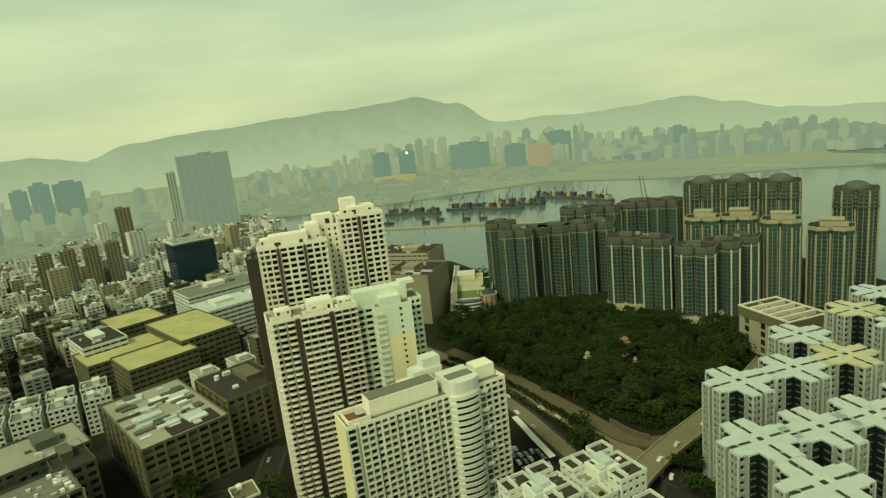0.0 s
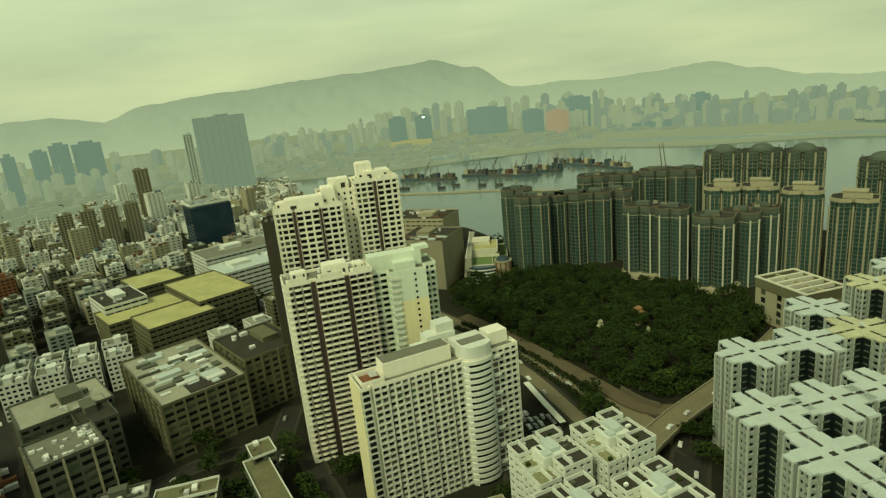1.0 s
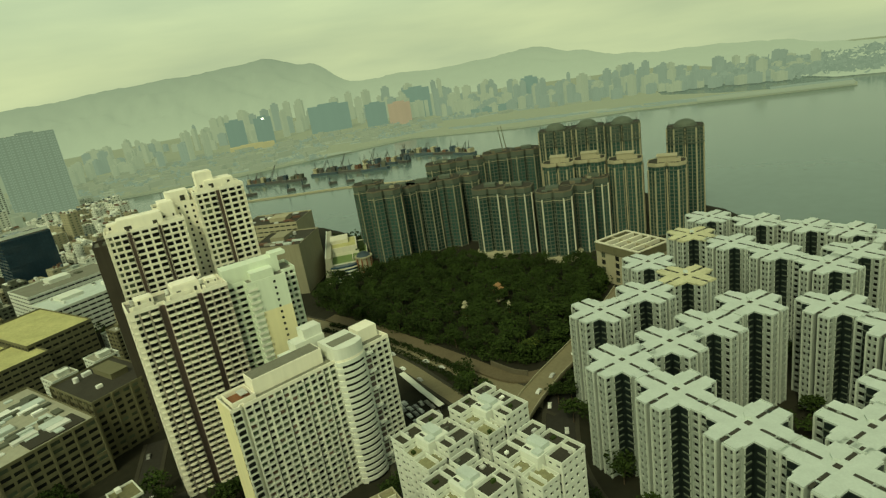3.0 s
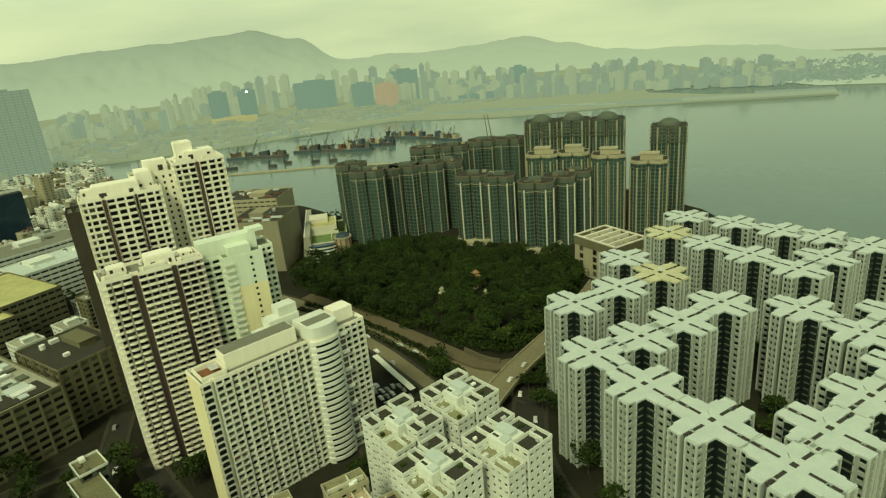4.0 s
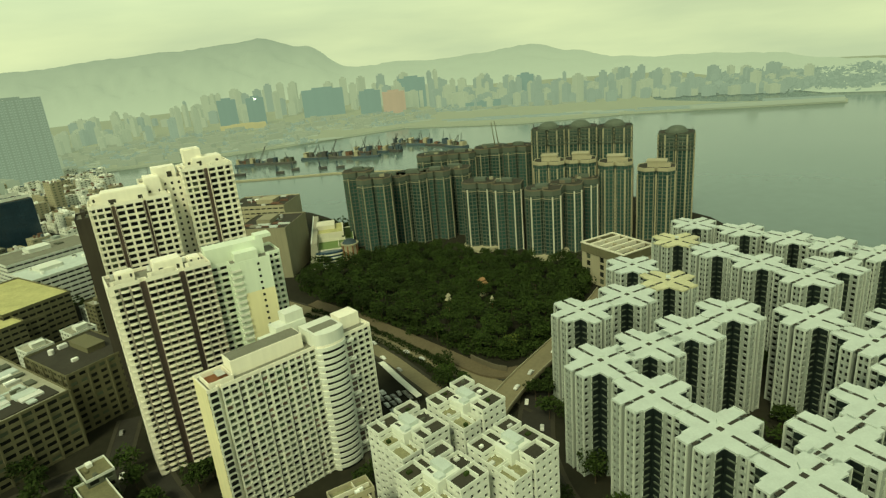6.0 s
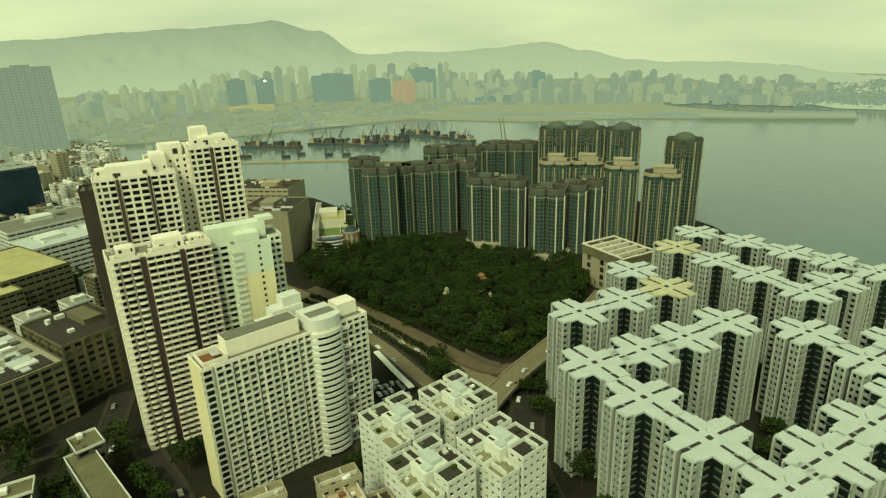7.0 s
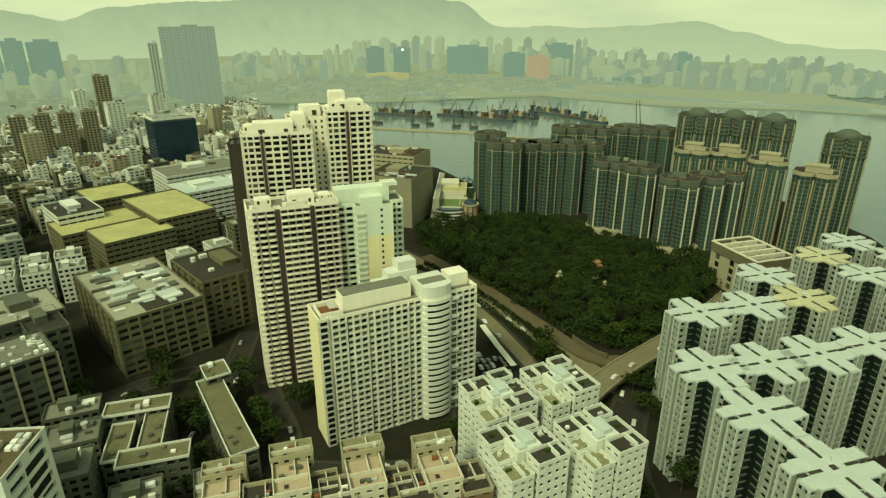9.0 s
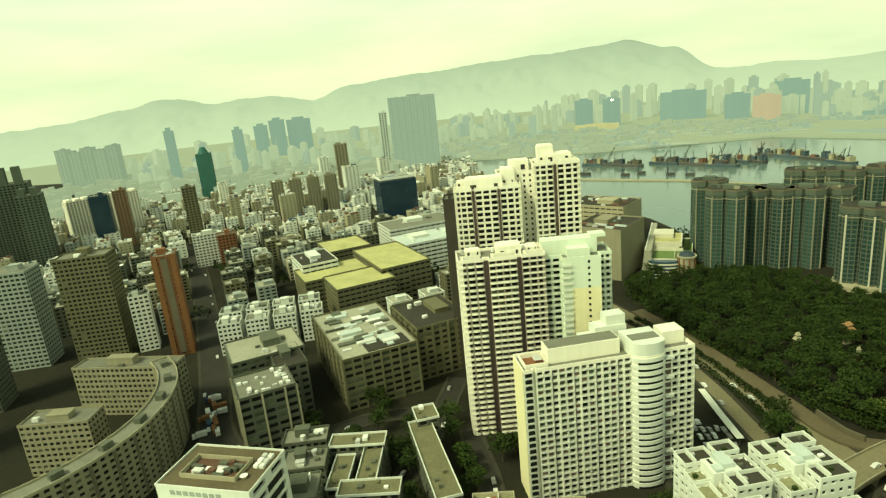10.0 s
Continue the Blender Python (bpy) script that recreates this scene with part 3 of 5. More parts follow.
def cross_block(label):
    t = thing("apartment_block", 0, 0, 0, 0, label, "apartment block", "white cross-plan apartment blocks")
    h, fl = 44, 15
    pts = cross_outline()
    bays = []
    for e in range(len(pts)):
        a, b = Vector(pts[e]), Vector(pts[(e + 1) % len(pts)])
        bays.append({2: 1, 8: 1, 3: 2, 7: 2}.get(e % 11, 0))
    holes = []
    part("wall", holed_wall(Mesh(), pts, 0, h, fl, bays, 0.6, 0.58, 0.7, holes), greenwhite, t)
    glaze(t, holes, glass, 0)
    for k in range(4):
        c, s = math.cos(radians(90 * k)), math.sin(radians(90 * k))
        bend = [(6.05, 6.05), (10.1, 6.05), (10.1, 6.3), (6.3, 6.3), (6.3, 10.1), (6.05, 10.1)]
        part("stair_glass", Mesh().prism([(c * x - s * y, s * x + c * y) for x, y in bend], 0.5, h - 0.1), stair_slot_dark, t, "dark glazed stair strip")
        # dark panel at the notch back deepens its shade by colour
        part("slot_glass", Mesh().prism([(c * x - s * y, s * x + c * y) for x, y in [(8.64, -0.95), (9.0, -0.95), (9.0, 0.95), (8.64, 0.95)]], 0.5, h - 0.1), stair_slot_dark, t, "dark panel painted as shade between wing ends")
        rows_ = Mesh()
        for f in range(1, fl):
            for shape in ([(7.6, 6.05), (10.3, 6.05), (10.3, 6.6), (7.6, 6.6)], [(6.05, 7.6), (6.6, 7.6), (6.6, 10.3), (6.05, 10.3)]):
                rows_.prism([(c * x - s * y, s * x + c * y) for x, y in shape], f * h / fl, f * h / fl + 0.55)
        tagged(part("balcony_ledge", rows_, taupe, t), kind="stuff")
    bars = Mesh()
    for k in range(4):
        a = radians(90 * k)
        for v in (-5.1, -1.25, 1.25, 5.1):
            bars.box(13.6 * math.cos(a) - v * math.sin(a), 13.6 * math.sin(a) + v * math.cos(a), 0, 0.6, 0.6, h - 0.05, a)
        for v in (-6.0, 6.0):
            bars.box(9.9 * math.cos(a) - v * math.sin(a), 9.9 * math.sin(a) + v * math.cos(a), 0, 0.7, 0.5, h - 0.05, a)
    tagged(part("pilaster", bars, palebar, t, "pale full-height corner bars"), kind="stuff")
    roof = []
    for x, y in ring(pts, 0.1):
        roof.append((x, y))
    part("roof", Mesh().prism(roof, h, h + 0.7), roofwhite, t, "white coated flat roof")
    for k in range(4):
        a = radians(90 * k)
        # dark strip on the roof, shade of a slot put in as colour
        part("roof_slot", Mesh().box(6.4 * math.cos(a), 6.4 * math.sin(a), h + 0.7, 4.6, 1.2, 0.06, a), roofdark, t, "dark strip painted as roof slot shade")
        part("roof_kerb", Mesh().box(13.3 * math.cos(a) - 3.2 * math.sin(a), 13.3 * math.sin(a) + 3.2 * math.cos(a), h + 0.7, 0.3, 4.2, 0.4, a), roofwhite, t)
        # dark plate hangs in the open notch as painted shade
        part("end_slot", Mesh().box(11.4 * math.cos(a), 11.4 * math.sin(a), h + 0.7, 2.6, 1.1, 0.05, a), roofdark, t, "dark plate painted as shade in the wing-end gap")
    part("lift_hatch", Mesh().box(0, 0, h + 0.7, 1.8, 1.8, 0.3), roofdark, t)
    part("lift_house", Mesh().box(2.8, 2.2, h + 0.7, 2.6, 2.0, 0.8, 0.785), roofwhite, t)
    return t


CROSS = [(107, 183), (111.5, 156.5), (118, 130.5), (130.5, 186), (152.8, 190.5), (178.5, 197), (123, 226.5), (150, 232), (177, 238), (174, 264.5),
         (218.5, 287), (225, 262.5), (230.5, 237), (235.5, 211), (258, 216), (203, 177.5), (206, 152), (146, 113.5), (124, 105), (171, 121),
         (247, 307.5), (261, 283), (271.5, 258.5), (281.5, 239), (288, 218), (196, 127), (230, 158), (176, 96)]
first_cross = cross_block("white cross-plan apartment block with dark glazed stair strips")
first_cross.matrix_basis = pose(*CROSS[0], 0, 0, 0, 13)
for x, y in CROSS[1:]:
    c = copy_thing(first_cross, pose(x, y, 0, 0, 0, 13))
    if (x, y) in ((218.5, 287), (177, 238)):
        c["label"] = "cross-plan apartment block with a warm ochre stained roof"
        for o in c.children:
            if o.name.startswith("roof.") or o.name.startswith("roof_kerb"):
                o.data = o.data.copy()
                o.data.materials[0] = warmroof


court = thing("sports_court", 301, 186, 13, 0, "rooftop sports court with orange surface and green hedge", "sports court")
part("podium", Mesh().prism(rect_pts(44, 30), 0, 9.0), greywall, court)
part("surface", Mesh().prism(rect_pts(40, 26), 9.0, 9.2), brick, court, "orange-brown court surface")
part("hedge", parapet(Mesh(), rect_pts(44, 30), 9.0, 2.4, 2.0), leaf, court, "clipped green hedge border")

# -- stepped white blocks with sunken roof terraces --
def cube_block(x, y, h, label):
    """Six wings with sunken terraces round a raised white core."""
    t = thing("apartment_block", x, y, 24, 0, label, "apartment block", "stepped white apartment blocks")
    rng = random.Random(int(x * 7 + y))
    wings = [(-7.2, -6.4, 8.4, 8.4, -2.6, mossroof), (4.2, -7.6, 12.0, 7.0, 0.6, roofdark), (8.2, 1.2, 6.8, 8.4, -0.6, roofdark),
             (5.6, 8.6, 8.0, 6.0, 1.4, roofdark), (-5.2, 8.2, 11.2, 7.6, 0.2, slabgrey), (-8.2, 1.2, 6.2, 6.4, -1.8, mossroof)]
    for qx, qy, w, d, dz, floor_mat in wings:
        qx, qy, w, d = 0.9 * qx, 0.9 * qy, 0.9 * w, 0.9 * d
        wing = new("wing")
        wing.parent = t
        wing.matrix_basis = pose(qx, qy, 0)
        hh = h + dz
        holes = []
        part("wall", holed_wall(Mesh(), rect_pts(w, d), 0, hh, 15, 3.0, 0.5, 0.46, 0.5, holes), white, wing)
        glaze(wing, sorted(holes, key=lambda q: -q[2]), glass, 8)
        part("terrace", Mesh().prism(rect_pts(w - 0.04, d - 0.04), hh - 1.0, hh - 0.6), floor_mat, wing)
        part("parapet", parapet(Mesh(), ring(rect_pts(w, d), 0.12), hh - 0.8, 1.5, 0.26), white, wing)
        if w > 7.5:
            part("terrace_divider", Mesh().box(rng.uniform(-0.2, 0.2) * w, 0, hh - 0.6, 0.4, d - 1.0, 1.7), white, wing)
        part("planter", Mesh().box(rng.uniform(-0.25, 0.25) * w, rng.uniform(-0.25, 0.25) * d, hh - 0.6, rng.uniform(0.8, 2.0), rng.uniform(0.8, 1.4), rng.uniform(0.5, 1.2)), rng.choice((clutter, greywall, leaf)), wing)
    part("core", Mesh().box(-0.2, 0.6, 0, 8.8, 7.6, h + 1.2), white, t)
    part("lift_house", Mesh().box(0.8, 1.4, h + 1.2, 3.6, 6.4, 1.6).box(-2.4, -1.4, h + 1.2, 2.6, 2.8, 0.9), roofwhite, t, "bright white roof lift house")
    part("roof_hatch", Mesh().box(-2.6, 2.6, h + 1.2, 0.9, 2.4, 0.12), roofdark, t)
    return t


for x, y, h in ((27.5, 170.5, 45), (50, 176.5, 46), (31.5, 144, 45), (55.5, 146.5, 46)):
    cube_block(x, y, h, "white stepped apartment block with sunken roof terraces")


# -- brown and cream stepped blocks at the near edge --
def terrace_block(x, y, h):
    t = thing("apartment_block", x, y, 14, 0, "brown tiled apartment block with cream roof terraces", "apartment block", "brown stepped apartment blocks")
    rng = random.Random(int(x * 3 + 900))
    for qx, qy, w, d, dz, m in ((q_[0] * 1.4, q_[1] * 1.4, q_[2] * 1.4, q_[3] * 1.4, q_[4] - 1.0, q_[5]) for q_ in ((-6.2, -3, 7.0, 9, 0, brownwall), (0, 0, 7.4, 10, 2.2, sand), (6.4, -3, 6.2, 9, -0.6, brownwall), (0.5, 6.5, 9, 4.5, 4.2, beige))):
        wing = new("wing")
        wing.parent = t
        wing.matrix_basis = pose(qx, qy, 0)
        hh = h + dz
        holes = []
        part("wall", holed_wall(Mesh(), rect_pts(w, d), 0, hh, 13, 3.6, 0.45, 0.45, 0.4, holes), m, wing)
        glaze(wing, sorted(holes, key=lambda q: -q[2]), glass, 12)
        part("terrace", Mesh().prism(rect_pts(w - 0.04, d - 0.04), hh - 1.0, hh - 0.6), pinktile if m is sand else roofdark if qx > 4 or qx < -4 else mossroof, wing)
        part("terrace_wall", Mesh().box(0, -d * 0.08, hh - 0.6, w - 0.8, 0.3, 1.5).box(w * 0.12, d * 0.22, hh - 0.6, 0.3, d * 0.5, 1.2), sand, wing)
        part("roof_hatch", Mesh().box(-w * 0.15, -d * 0.25, hh - 0.6, 1.2, 1.6, 0.25), roofdark, wing)
        part("parapet", parapet(Mesh(), ring(rect_pts(w, d), 0.15), hh - 0.8, 1.6, 0.3), sand if m is sand else beige, wing)
        for _ in range(3):
            part("planter", Mesh().box(rng.uniform(-0.3, 0.3) * w, rng.uniform(-0.3, 0.3) * d, hh - 0.6, rng.uniform(0.7, 1.8), rng.uniform(0.7, 1.4), rng.uniform(0.5, 1.3)), rng.choice((clutter, brick, greywall)), wing)
    return t


for x, y in ((-37.5, 141), (-16, 142), (6, 143)):
    terrace_block(x, y, 38)
terrace_block(-58, 140, 33)


# -- dark lobed waterfront towers --
sand_dim = material("weathered stone pier", (0.28, 0.265, 0.18), 0.85, 0.12, 0.1, streak=0.2)
def lobed_tower(x, y, h, yaw, w, crown, label):
    w *= 1.12
    t = thing("apartment_tower", x, y, yaw, 0, label, "apartment tower", "dark waterfront apartment towers")
    d = 0.8 * w
    pts = [(-w / 2, -d * 0.28), (-w * 0.3, -d / 2), (-w * 0.06, -d * 0.42), (0, -d * 0.3), (w * 0.06, -d * 0.42), (w * 0.3, -d / 2), (w / 2, -d * 0.28),
           (w / 2, d * 0.28), (w * 0.3, d / 2), (-w * 0.3, d / 2), (-w / 2, d * 0.28)]
    fl = max(10, round(h / 3.1))
    holes = []
    part("wall", holed_wall(Mesh(), pts, 0, h, fl, 3.2, 0.80, 0.78, 0.25, holes), taupe, t)
    glaze(t, holes, tealglass, 0)
    for i, (px, py) in enumerate(pts[:8]):
        if i in ((2, 4) if crown else (0, 2, 3, 4, 7)):
            continue
        part("pier", Mesh().box(px * 1.015, py * 1.03, 0, 1.15 if crown else 0.8, 0.8, h - 1.0 - (4 if crown != 2 else 0), math.atan2(py, px) + 1.57), sand if y < 480 and not crown else beige if crown else sand_dim, t, "beige full-height pier")
    fins = Mesh()
    for e in range(len(pts)):
        a, b = Vector(pts[e]), Vector(pts[(e + 1) % len(pts)])
        n = max(1, round((b - a).length / 3.2))
        out = Vector(((b - a).normalized().y, -(b - a).normalized().x)) * 0.2
        for k in range(n):
            q = a + (b - a) * (k / n) + out
            fins.box(q.x, q.y, 0, 0.24, 0.45, h - 7.2, math.atan2(b.y - a.y, b.x - a.x))
    tagged(part("fin", fins, sand_dim if crown else greywall, t), kind="stuff")
    part("roof", Mesh().prism(ring(pts, -0.05), h - 0.5, h - 0.02), roofdark, t)
    if crown == 0:
        rng = random.Random(int(x * 5 + y))
        part("cornice", parapet(Mesh(), ring(pts, 0.55), h - 7.0, 0.5, 0.8), sand_dim, t, "thin beige ledge below the top storeys")
        part("crown", parapet(Mesh(), ring(pts, 0.3), h - 4.4, 3.6, 0.5), taupe, t, "dark band round the top storeys")
        part("rim", parapet(Mesh(), ring(pts, 0.5), h - 0.6, 1.0, 0.5), darkwall, t, "thin weathered roof rim")
        part("roof_house", Mesh().box(rng.uniform(-2, 2), rng.uniform(0, 2), h, w * 0.36, d * 0.34, 2.6), taupe, t)
        for _ in range(4):
            part("roof_shed", Mesh().box(rng.uniform(-0.36, 0.36) * w, rng.uniform(-0.3, 0.3) * d, h, rng.uniform(1.5, 4.5), rng.uniform(1.5, 3), rng.uniform(0.8, 2.4)), rng.choice((darkwall, taupe, sand_dim)), t)
    elif crown == 1:
        part("crown", parapet(Mesh(), ring(pts, 0.5), h - 2.0, 2.8, 0.6), beige, t, "beige stone cornice")
        part("roof_house", Mesh().box(0, 1, h, w * 0.5, d * 0.45, 4.5).box(0, 1, h + 4.5, w * 0.56, d * 0.5, 0.6), beige, t)
        part("roof_house", Mesh().box(w * 0.28, -1, h, w * 0.18, d * 0.3, 2.6), beige, t)
    else:
        for k in range(5):
            part("terrace_ring", parapet(Mesh(), ring(pts, 0.9 - 0.12 * k), h - 14.0 + 3.1 * k, 1.1, 0.9), taupe, t)
        dome = Mesh()
        for k in range(5):
            r0, r1 = math.cos(k * 0.3), math.cos((k + 1) * 0.3)
            dome.prism(disc(w * 0.3 * r0, 14), h + 0.6 + w * 0.17 * math.sin(k * 0.3), h + 0.6 + w * 0.17 * math.sin((k + 1) * 0.3), disc(w * 0.3 * r1, 14))
        part("dome", dome, taupe, t, "low ribbed dome")
        part("dome_drum", Mesh().prism(disc(w * 0.34, 14), h - 0.5, h + 0.6), taupe, t)
        for s in (-1, 1):
            part("mast", Mesh().box(s * w * 0.44, -d * 0.2, h, 0.5, 0.5, 4.5), steel, t)
    return t


dk = "dark taupe waterfront apartment tower with "
for x, y, h, yaw, w, c, lab in (
        (68, 525, 68, -18, 23, 0, "a screened roof"), (77, 497, 66, -18, 25, 0, "a screened roof"), (94, 512, 62, -18, 24, 0, "a screened roof"),
        (112, 512, 62, -22, 26, 0, "a screened roof"), (134, 509, 62, -24, 24, 0, "a screened roof"), (153, 512, 61, -28, 24, 0, "a screened roof"),
        (146, 560, 67, -20, 26, 0, "a screened roof"), (172, 553, 67, -22, 26, 0, "a screened roof"), (200, 545, 69, -24, 26, 0, "a screened roof"), (222, 530, 70, -26, 24, 0, "a screened roof"),
        (158, 462, 57, -30, 24, 0, "a screened roof"), (177, 448, 56, -34, 22, 0, "a screened roof"), (194, 415, 55, -34, 24, 0, "a screened roof"), (216, 420, 55, -36, 22, 0, "a screened roof"), (238, 432, 54, -36, 20, 0, "a screened roof"),
        (218, 453, 67, -34, 22, 1, "a beige stone cornice"), (241, 443, 67, -34, 22, 1, "a beige stone cornice"), (265, 428, 64, -36, 23, 1, "a beige stone cornice"), (291, 410, 59, -38, 25, 1, "a beige stone cornice"),
        (243, 505, 86, -34, 26, 2, "terraced rings and a dome"), (268, 492, 86, -34, 26, 2, "terraced rings and a dome"), (294, 477, 85, -36, 26, 2, "terraced rings and a dome"), (337, 448, 77, -38, 26, 2, "terraced rings and a dome")):
    lobed_tower(x, y, h, yaw, w, c, dk + lab)


def ring_base(x, y):
    t = thing("podium", x, y, 0, 0, "pale curved podium ring at a tower's foot", "podium")
    part("ring", Mesh().prism(disc(17, 24), 0, 3.0), beige, t)


ring_base(158, 460)
ring_base(196, 415)

# -- hall with open roof bays --
t = thing("community_hall", 212.3, 340.6, 14, 0, "beige hall with brown cornice and open roof bays", "hall")
holes = []
HALL_W, HALL_D = 29, 38
part("wall", holed_wall(Mesh(), rect_pts(HALL_W, HALL_D), 0, 26, 5, [0, 0, 0, 3], 0.30, 0.72, 0.5, holes), beige, t)
glaze(t, holes, glass)
part("roof", Mesh().prism(rect_pts(HALL_W - 0.1, HALL_D - 0.1), 24.5, 25.0), roofdark, t)
part("cornice", parapet(Mesh(), ring(rect_pts(HALL_W, HALL_D), 0.4), 21.5, 6.0, 1.2), tanwall, t, "brown cornice band")
part("rim", parapet(Mesh(), ring(rect_pts(HALL_W, HALL_D), 0.7), 27.5, 0.7, 1.6), sand, t)
for k in (-11, -3.5, 4, 11.5):
    part("roof_beam", Mesh().box(0, k, 25.5, HALL_W - 2, 1.8, 2.6), sand, t)
part("roof_beam", Mesh().box(0, 0, 25.2, 1.6, HALL_D - 2, 2.2), beige, t)

sand_tile = material("pale tan tile wall", (0.26, 0.24, 0.16), 0.85, 0.14, 0.08, streak=0.2)

# ---- factories and low blocks of the old district ----
factory = "weathered industrial building with cluttered flat roof"
t = block("factory_building", -149, 298, 40, 42, 74, 30, tanwall, "tan industrial building with white sheds on its roof", "industrial building", 5.2, 8, roofpale, own=80, fill=0.78, tall=0.52, house=False, piers=tanwall)
rng = random.Random(5)
for k in range(46):
    a, b = rng.uniform(-17, 17), rng.uniform(-33, 33)
    part("roof_shed", Mesh().box(a, b, 30, rng.uniform(2, 12), rng.uniform(1.6, 6.5), rng.uniform(0.3, 1.6)), rng.choice((clutter, roofwhite, greywall, roofwhite)), t)
part("roof_deck", Mesh().box(6, -27, 30, 24, 14, 0.5), roofdark, t)
t = block("factory_building", -171, 228, 42, 27, 26, 32, greywall, "grey industrial building with white cabinets on its roof", "industrial building", 5.0, 8, roofgrey, own=70, fill=0.78, tall=0.52, house=False, piers=beige)
for k in range(30):
    a = rng.choice((-1, 1)) * rng.uniform(7, 11) if k % 3 else rng.uniform(-9, 9)
    part("cabinet", Mesh().box(a, rng.uniform(-11, 11), 32, rng.uniform(1.2, 2.4), rng.uniform(1.0, 1.8), rng.uniform(0.8, 1.6)), clutter, t)
block("factory_building", -199, 272, 42, 40, 34, 30, greywall, "grey industrial building with stained concrete roof", "industrial building", 4.6, 9, roofpale, own=60, tanks=8)
block("factory_building", -178, 262, 42, 16, 30, 29, greywall, "narrow grey industrial block with tall bays", "industrial building", 5.5, 7, roofdark, tanks=4)
block("factory_building", -114, 322, 40, 34, 44, 32, tanwall, "dark-roofed tan industrial building", "industrial building", 5.0, 9, roofdark, own=50, tanks=4, piers=tanwall)
for x, y, w, d, h in ((-190, 452, 42, 74, 29), (-231, 424, 54, 40, 25), (-197, 402, 46, 40, 26), (-256, 500, 40, 46, 26)):
    block("factory_building", x, y, 42, w, d, h, tanwall, "long industrial building with an ochre screed roof", "industrial building", 4.6, 7, roofyellow, fill=0.8, tall=0.4, house=False)
block("factory_building", -210, 430, 42, 62, 70, 20, tanwall, "broad industrial base with an ochre screed roof", "industrial building", 4.6, 5, roofyellow, tanks=2, fill=0.8, tall=0.4, house=False)
for k in range(4):
    for j in range(2):
        block("tenement_block", -271 + k * 16 + j * 12, 342 + k * 9 - j * 19, 27, 15, 14, 22, white, "white tenement block with a cluttered roof", "tenement", 3.2, 7, roofgrey, tanks=6, group="white tenement row", own=0)
block("factory_building", -255, 440, 42, 30, 44, 31, white, "white industrial building with ribbon windows", "industrial building", 6, 8, roofdark, tanks=4, fill=0.9, tall=0.4)
block("factory_building", -210, 585, 38, 74, 46, 26, white, "long white industrial building with ribbon windows", "industrial building", 6, 7, roofgrey, tanks=6, fill=0.9, tall=0.4)
block("factory_building", -177, 520, 40, 62, 40, 27, white, "long white industrial building with pale roof sheds", "industrial building", 6, 7, roofwhite, tanks=8, fill=0.9, tall=0.4)
t = block("office_building", -275, 700, 36, 46, 34, 54, blueglass, "dark navy glass office block with white roof rails", "office building", 3.6, 14, roofdark, blueglass, fill=0.85, tall=0.6)
part("roof_frame", parapet(Mesh(), rect_pts(44, 30), 56, 3.0, 0.8), white, t, "white roof rail")
block("apartment_tower", -440, 898, 30, 20, 18, 84, sand_tile, "slim tan apartment tower above low blocks", "apartment tower", 4.5)
t = block("apartment_tower", -703, 896, 30, 24, 24, 84, teal, "slim tower wrapped in green scaffold netting", "apartment tower", 6, blank=(0, 1, 2, 3))
part("spire", Mesh().prism(disc(10, 8), 84, 96, disc(4, 8)), teal, t)
# slab and its neighbour take the far materials with haze painted as glow
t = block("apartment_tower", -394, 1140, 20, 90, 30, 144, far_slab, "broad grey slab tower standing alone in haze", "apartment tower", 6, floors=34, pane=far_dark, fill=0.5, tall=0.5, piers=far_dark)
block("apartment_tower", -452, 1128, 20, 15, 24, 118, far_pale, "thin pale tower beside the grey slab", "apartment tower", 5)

# -- west side towers --
t = block("apartment_tower", -299, 320, 38, 15, 17, 71, brick, "slim red-brown apartment tower with a dark strip painted as central recess shade", "apartment tower", 5.0, own=80, tanks=2)
# dark strip on the wall paints the shade of a recess
part("recess", Mesh().box(0, -8.6, 2, 4.2, 0.3, 68), darkwall, t, "dark strip painted as central recess shade")
for s in (-1, 1):
    part("corner_pier", Mesh().box(s * 5.6, -8.7, 0, 3.2, 0.5, 72.5), orange, t, "orange tiled corner pier")
block("apartment_tower", -357, 311, 26, 34, 20, 74, tanwall, "tan apartment slab with rows of dark windows", "apartment tower", 3.2, own=60, fill=0.7)
block("apartment_tower", -404, 291, 26, 30, 22, 69, greenwhite, "grey-green apartment tower with balcony bands", "apartment tower", 3.2, own=60, fill=0.75)
block("apartment_tower", -330, 322, 38, 13, 12, 41, white, "slim white apartment block with dark bays", "apartment tower", 3.0)
block("apartment_tower", -372, 235, 30, 20, 22, 62, greywall, "dark grey apartment tower with open balconies", "apartment tower", 3.0, own=60)
block("apartment_tower", -345, 180, 30, 22, 22, 60, greywall, "dark grey apartment tower with open balconies", "apartment tower", 3.0, own=60)
for x, y, w, d, h in ((-752, 552, 36, 36, 88), (-700, 540, 34, 34, 97), (-664, 528, 26, 30, 84)):
    t = block("apartment_tower", x, y, 44, w, d, h, taupe, "massive dark apartment tower with tall roof stacks", "apartment tower", 4.2, house=False)
    for q in (-0.25, 0.2):
        part("roof_turret", Mesh().box(q * w, 0, h, w * 0.24, d * 0.4, 20 if h > 85 else 9), taupe, t)
t = block("apartment_tower", -721, 680, 62, 96, 20, 54, cream, "long cream apartment slab with a crenellated roofline", "apartment tower", 4.2, house=False)
for q in range(9):
    part("merlon", Mesh().box(-43 + q * 10.8, 0, 54, 6.5, 16, 3.2), cream, t)
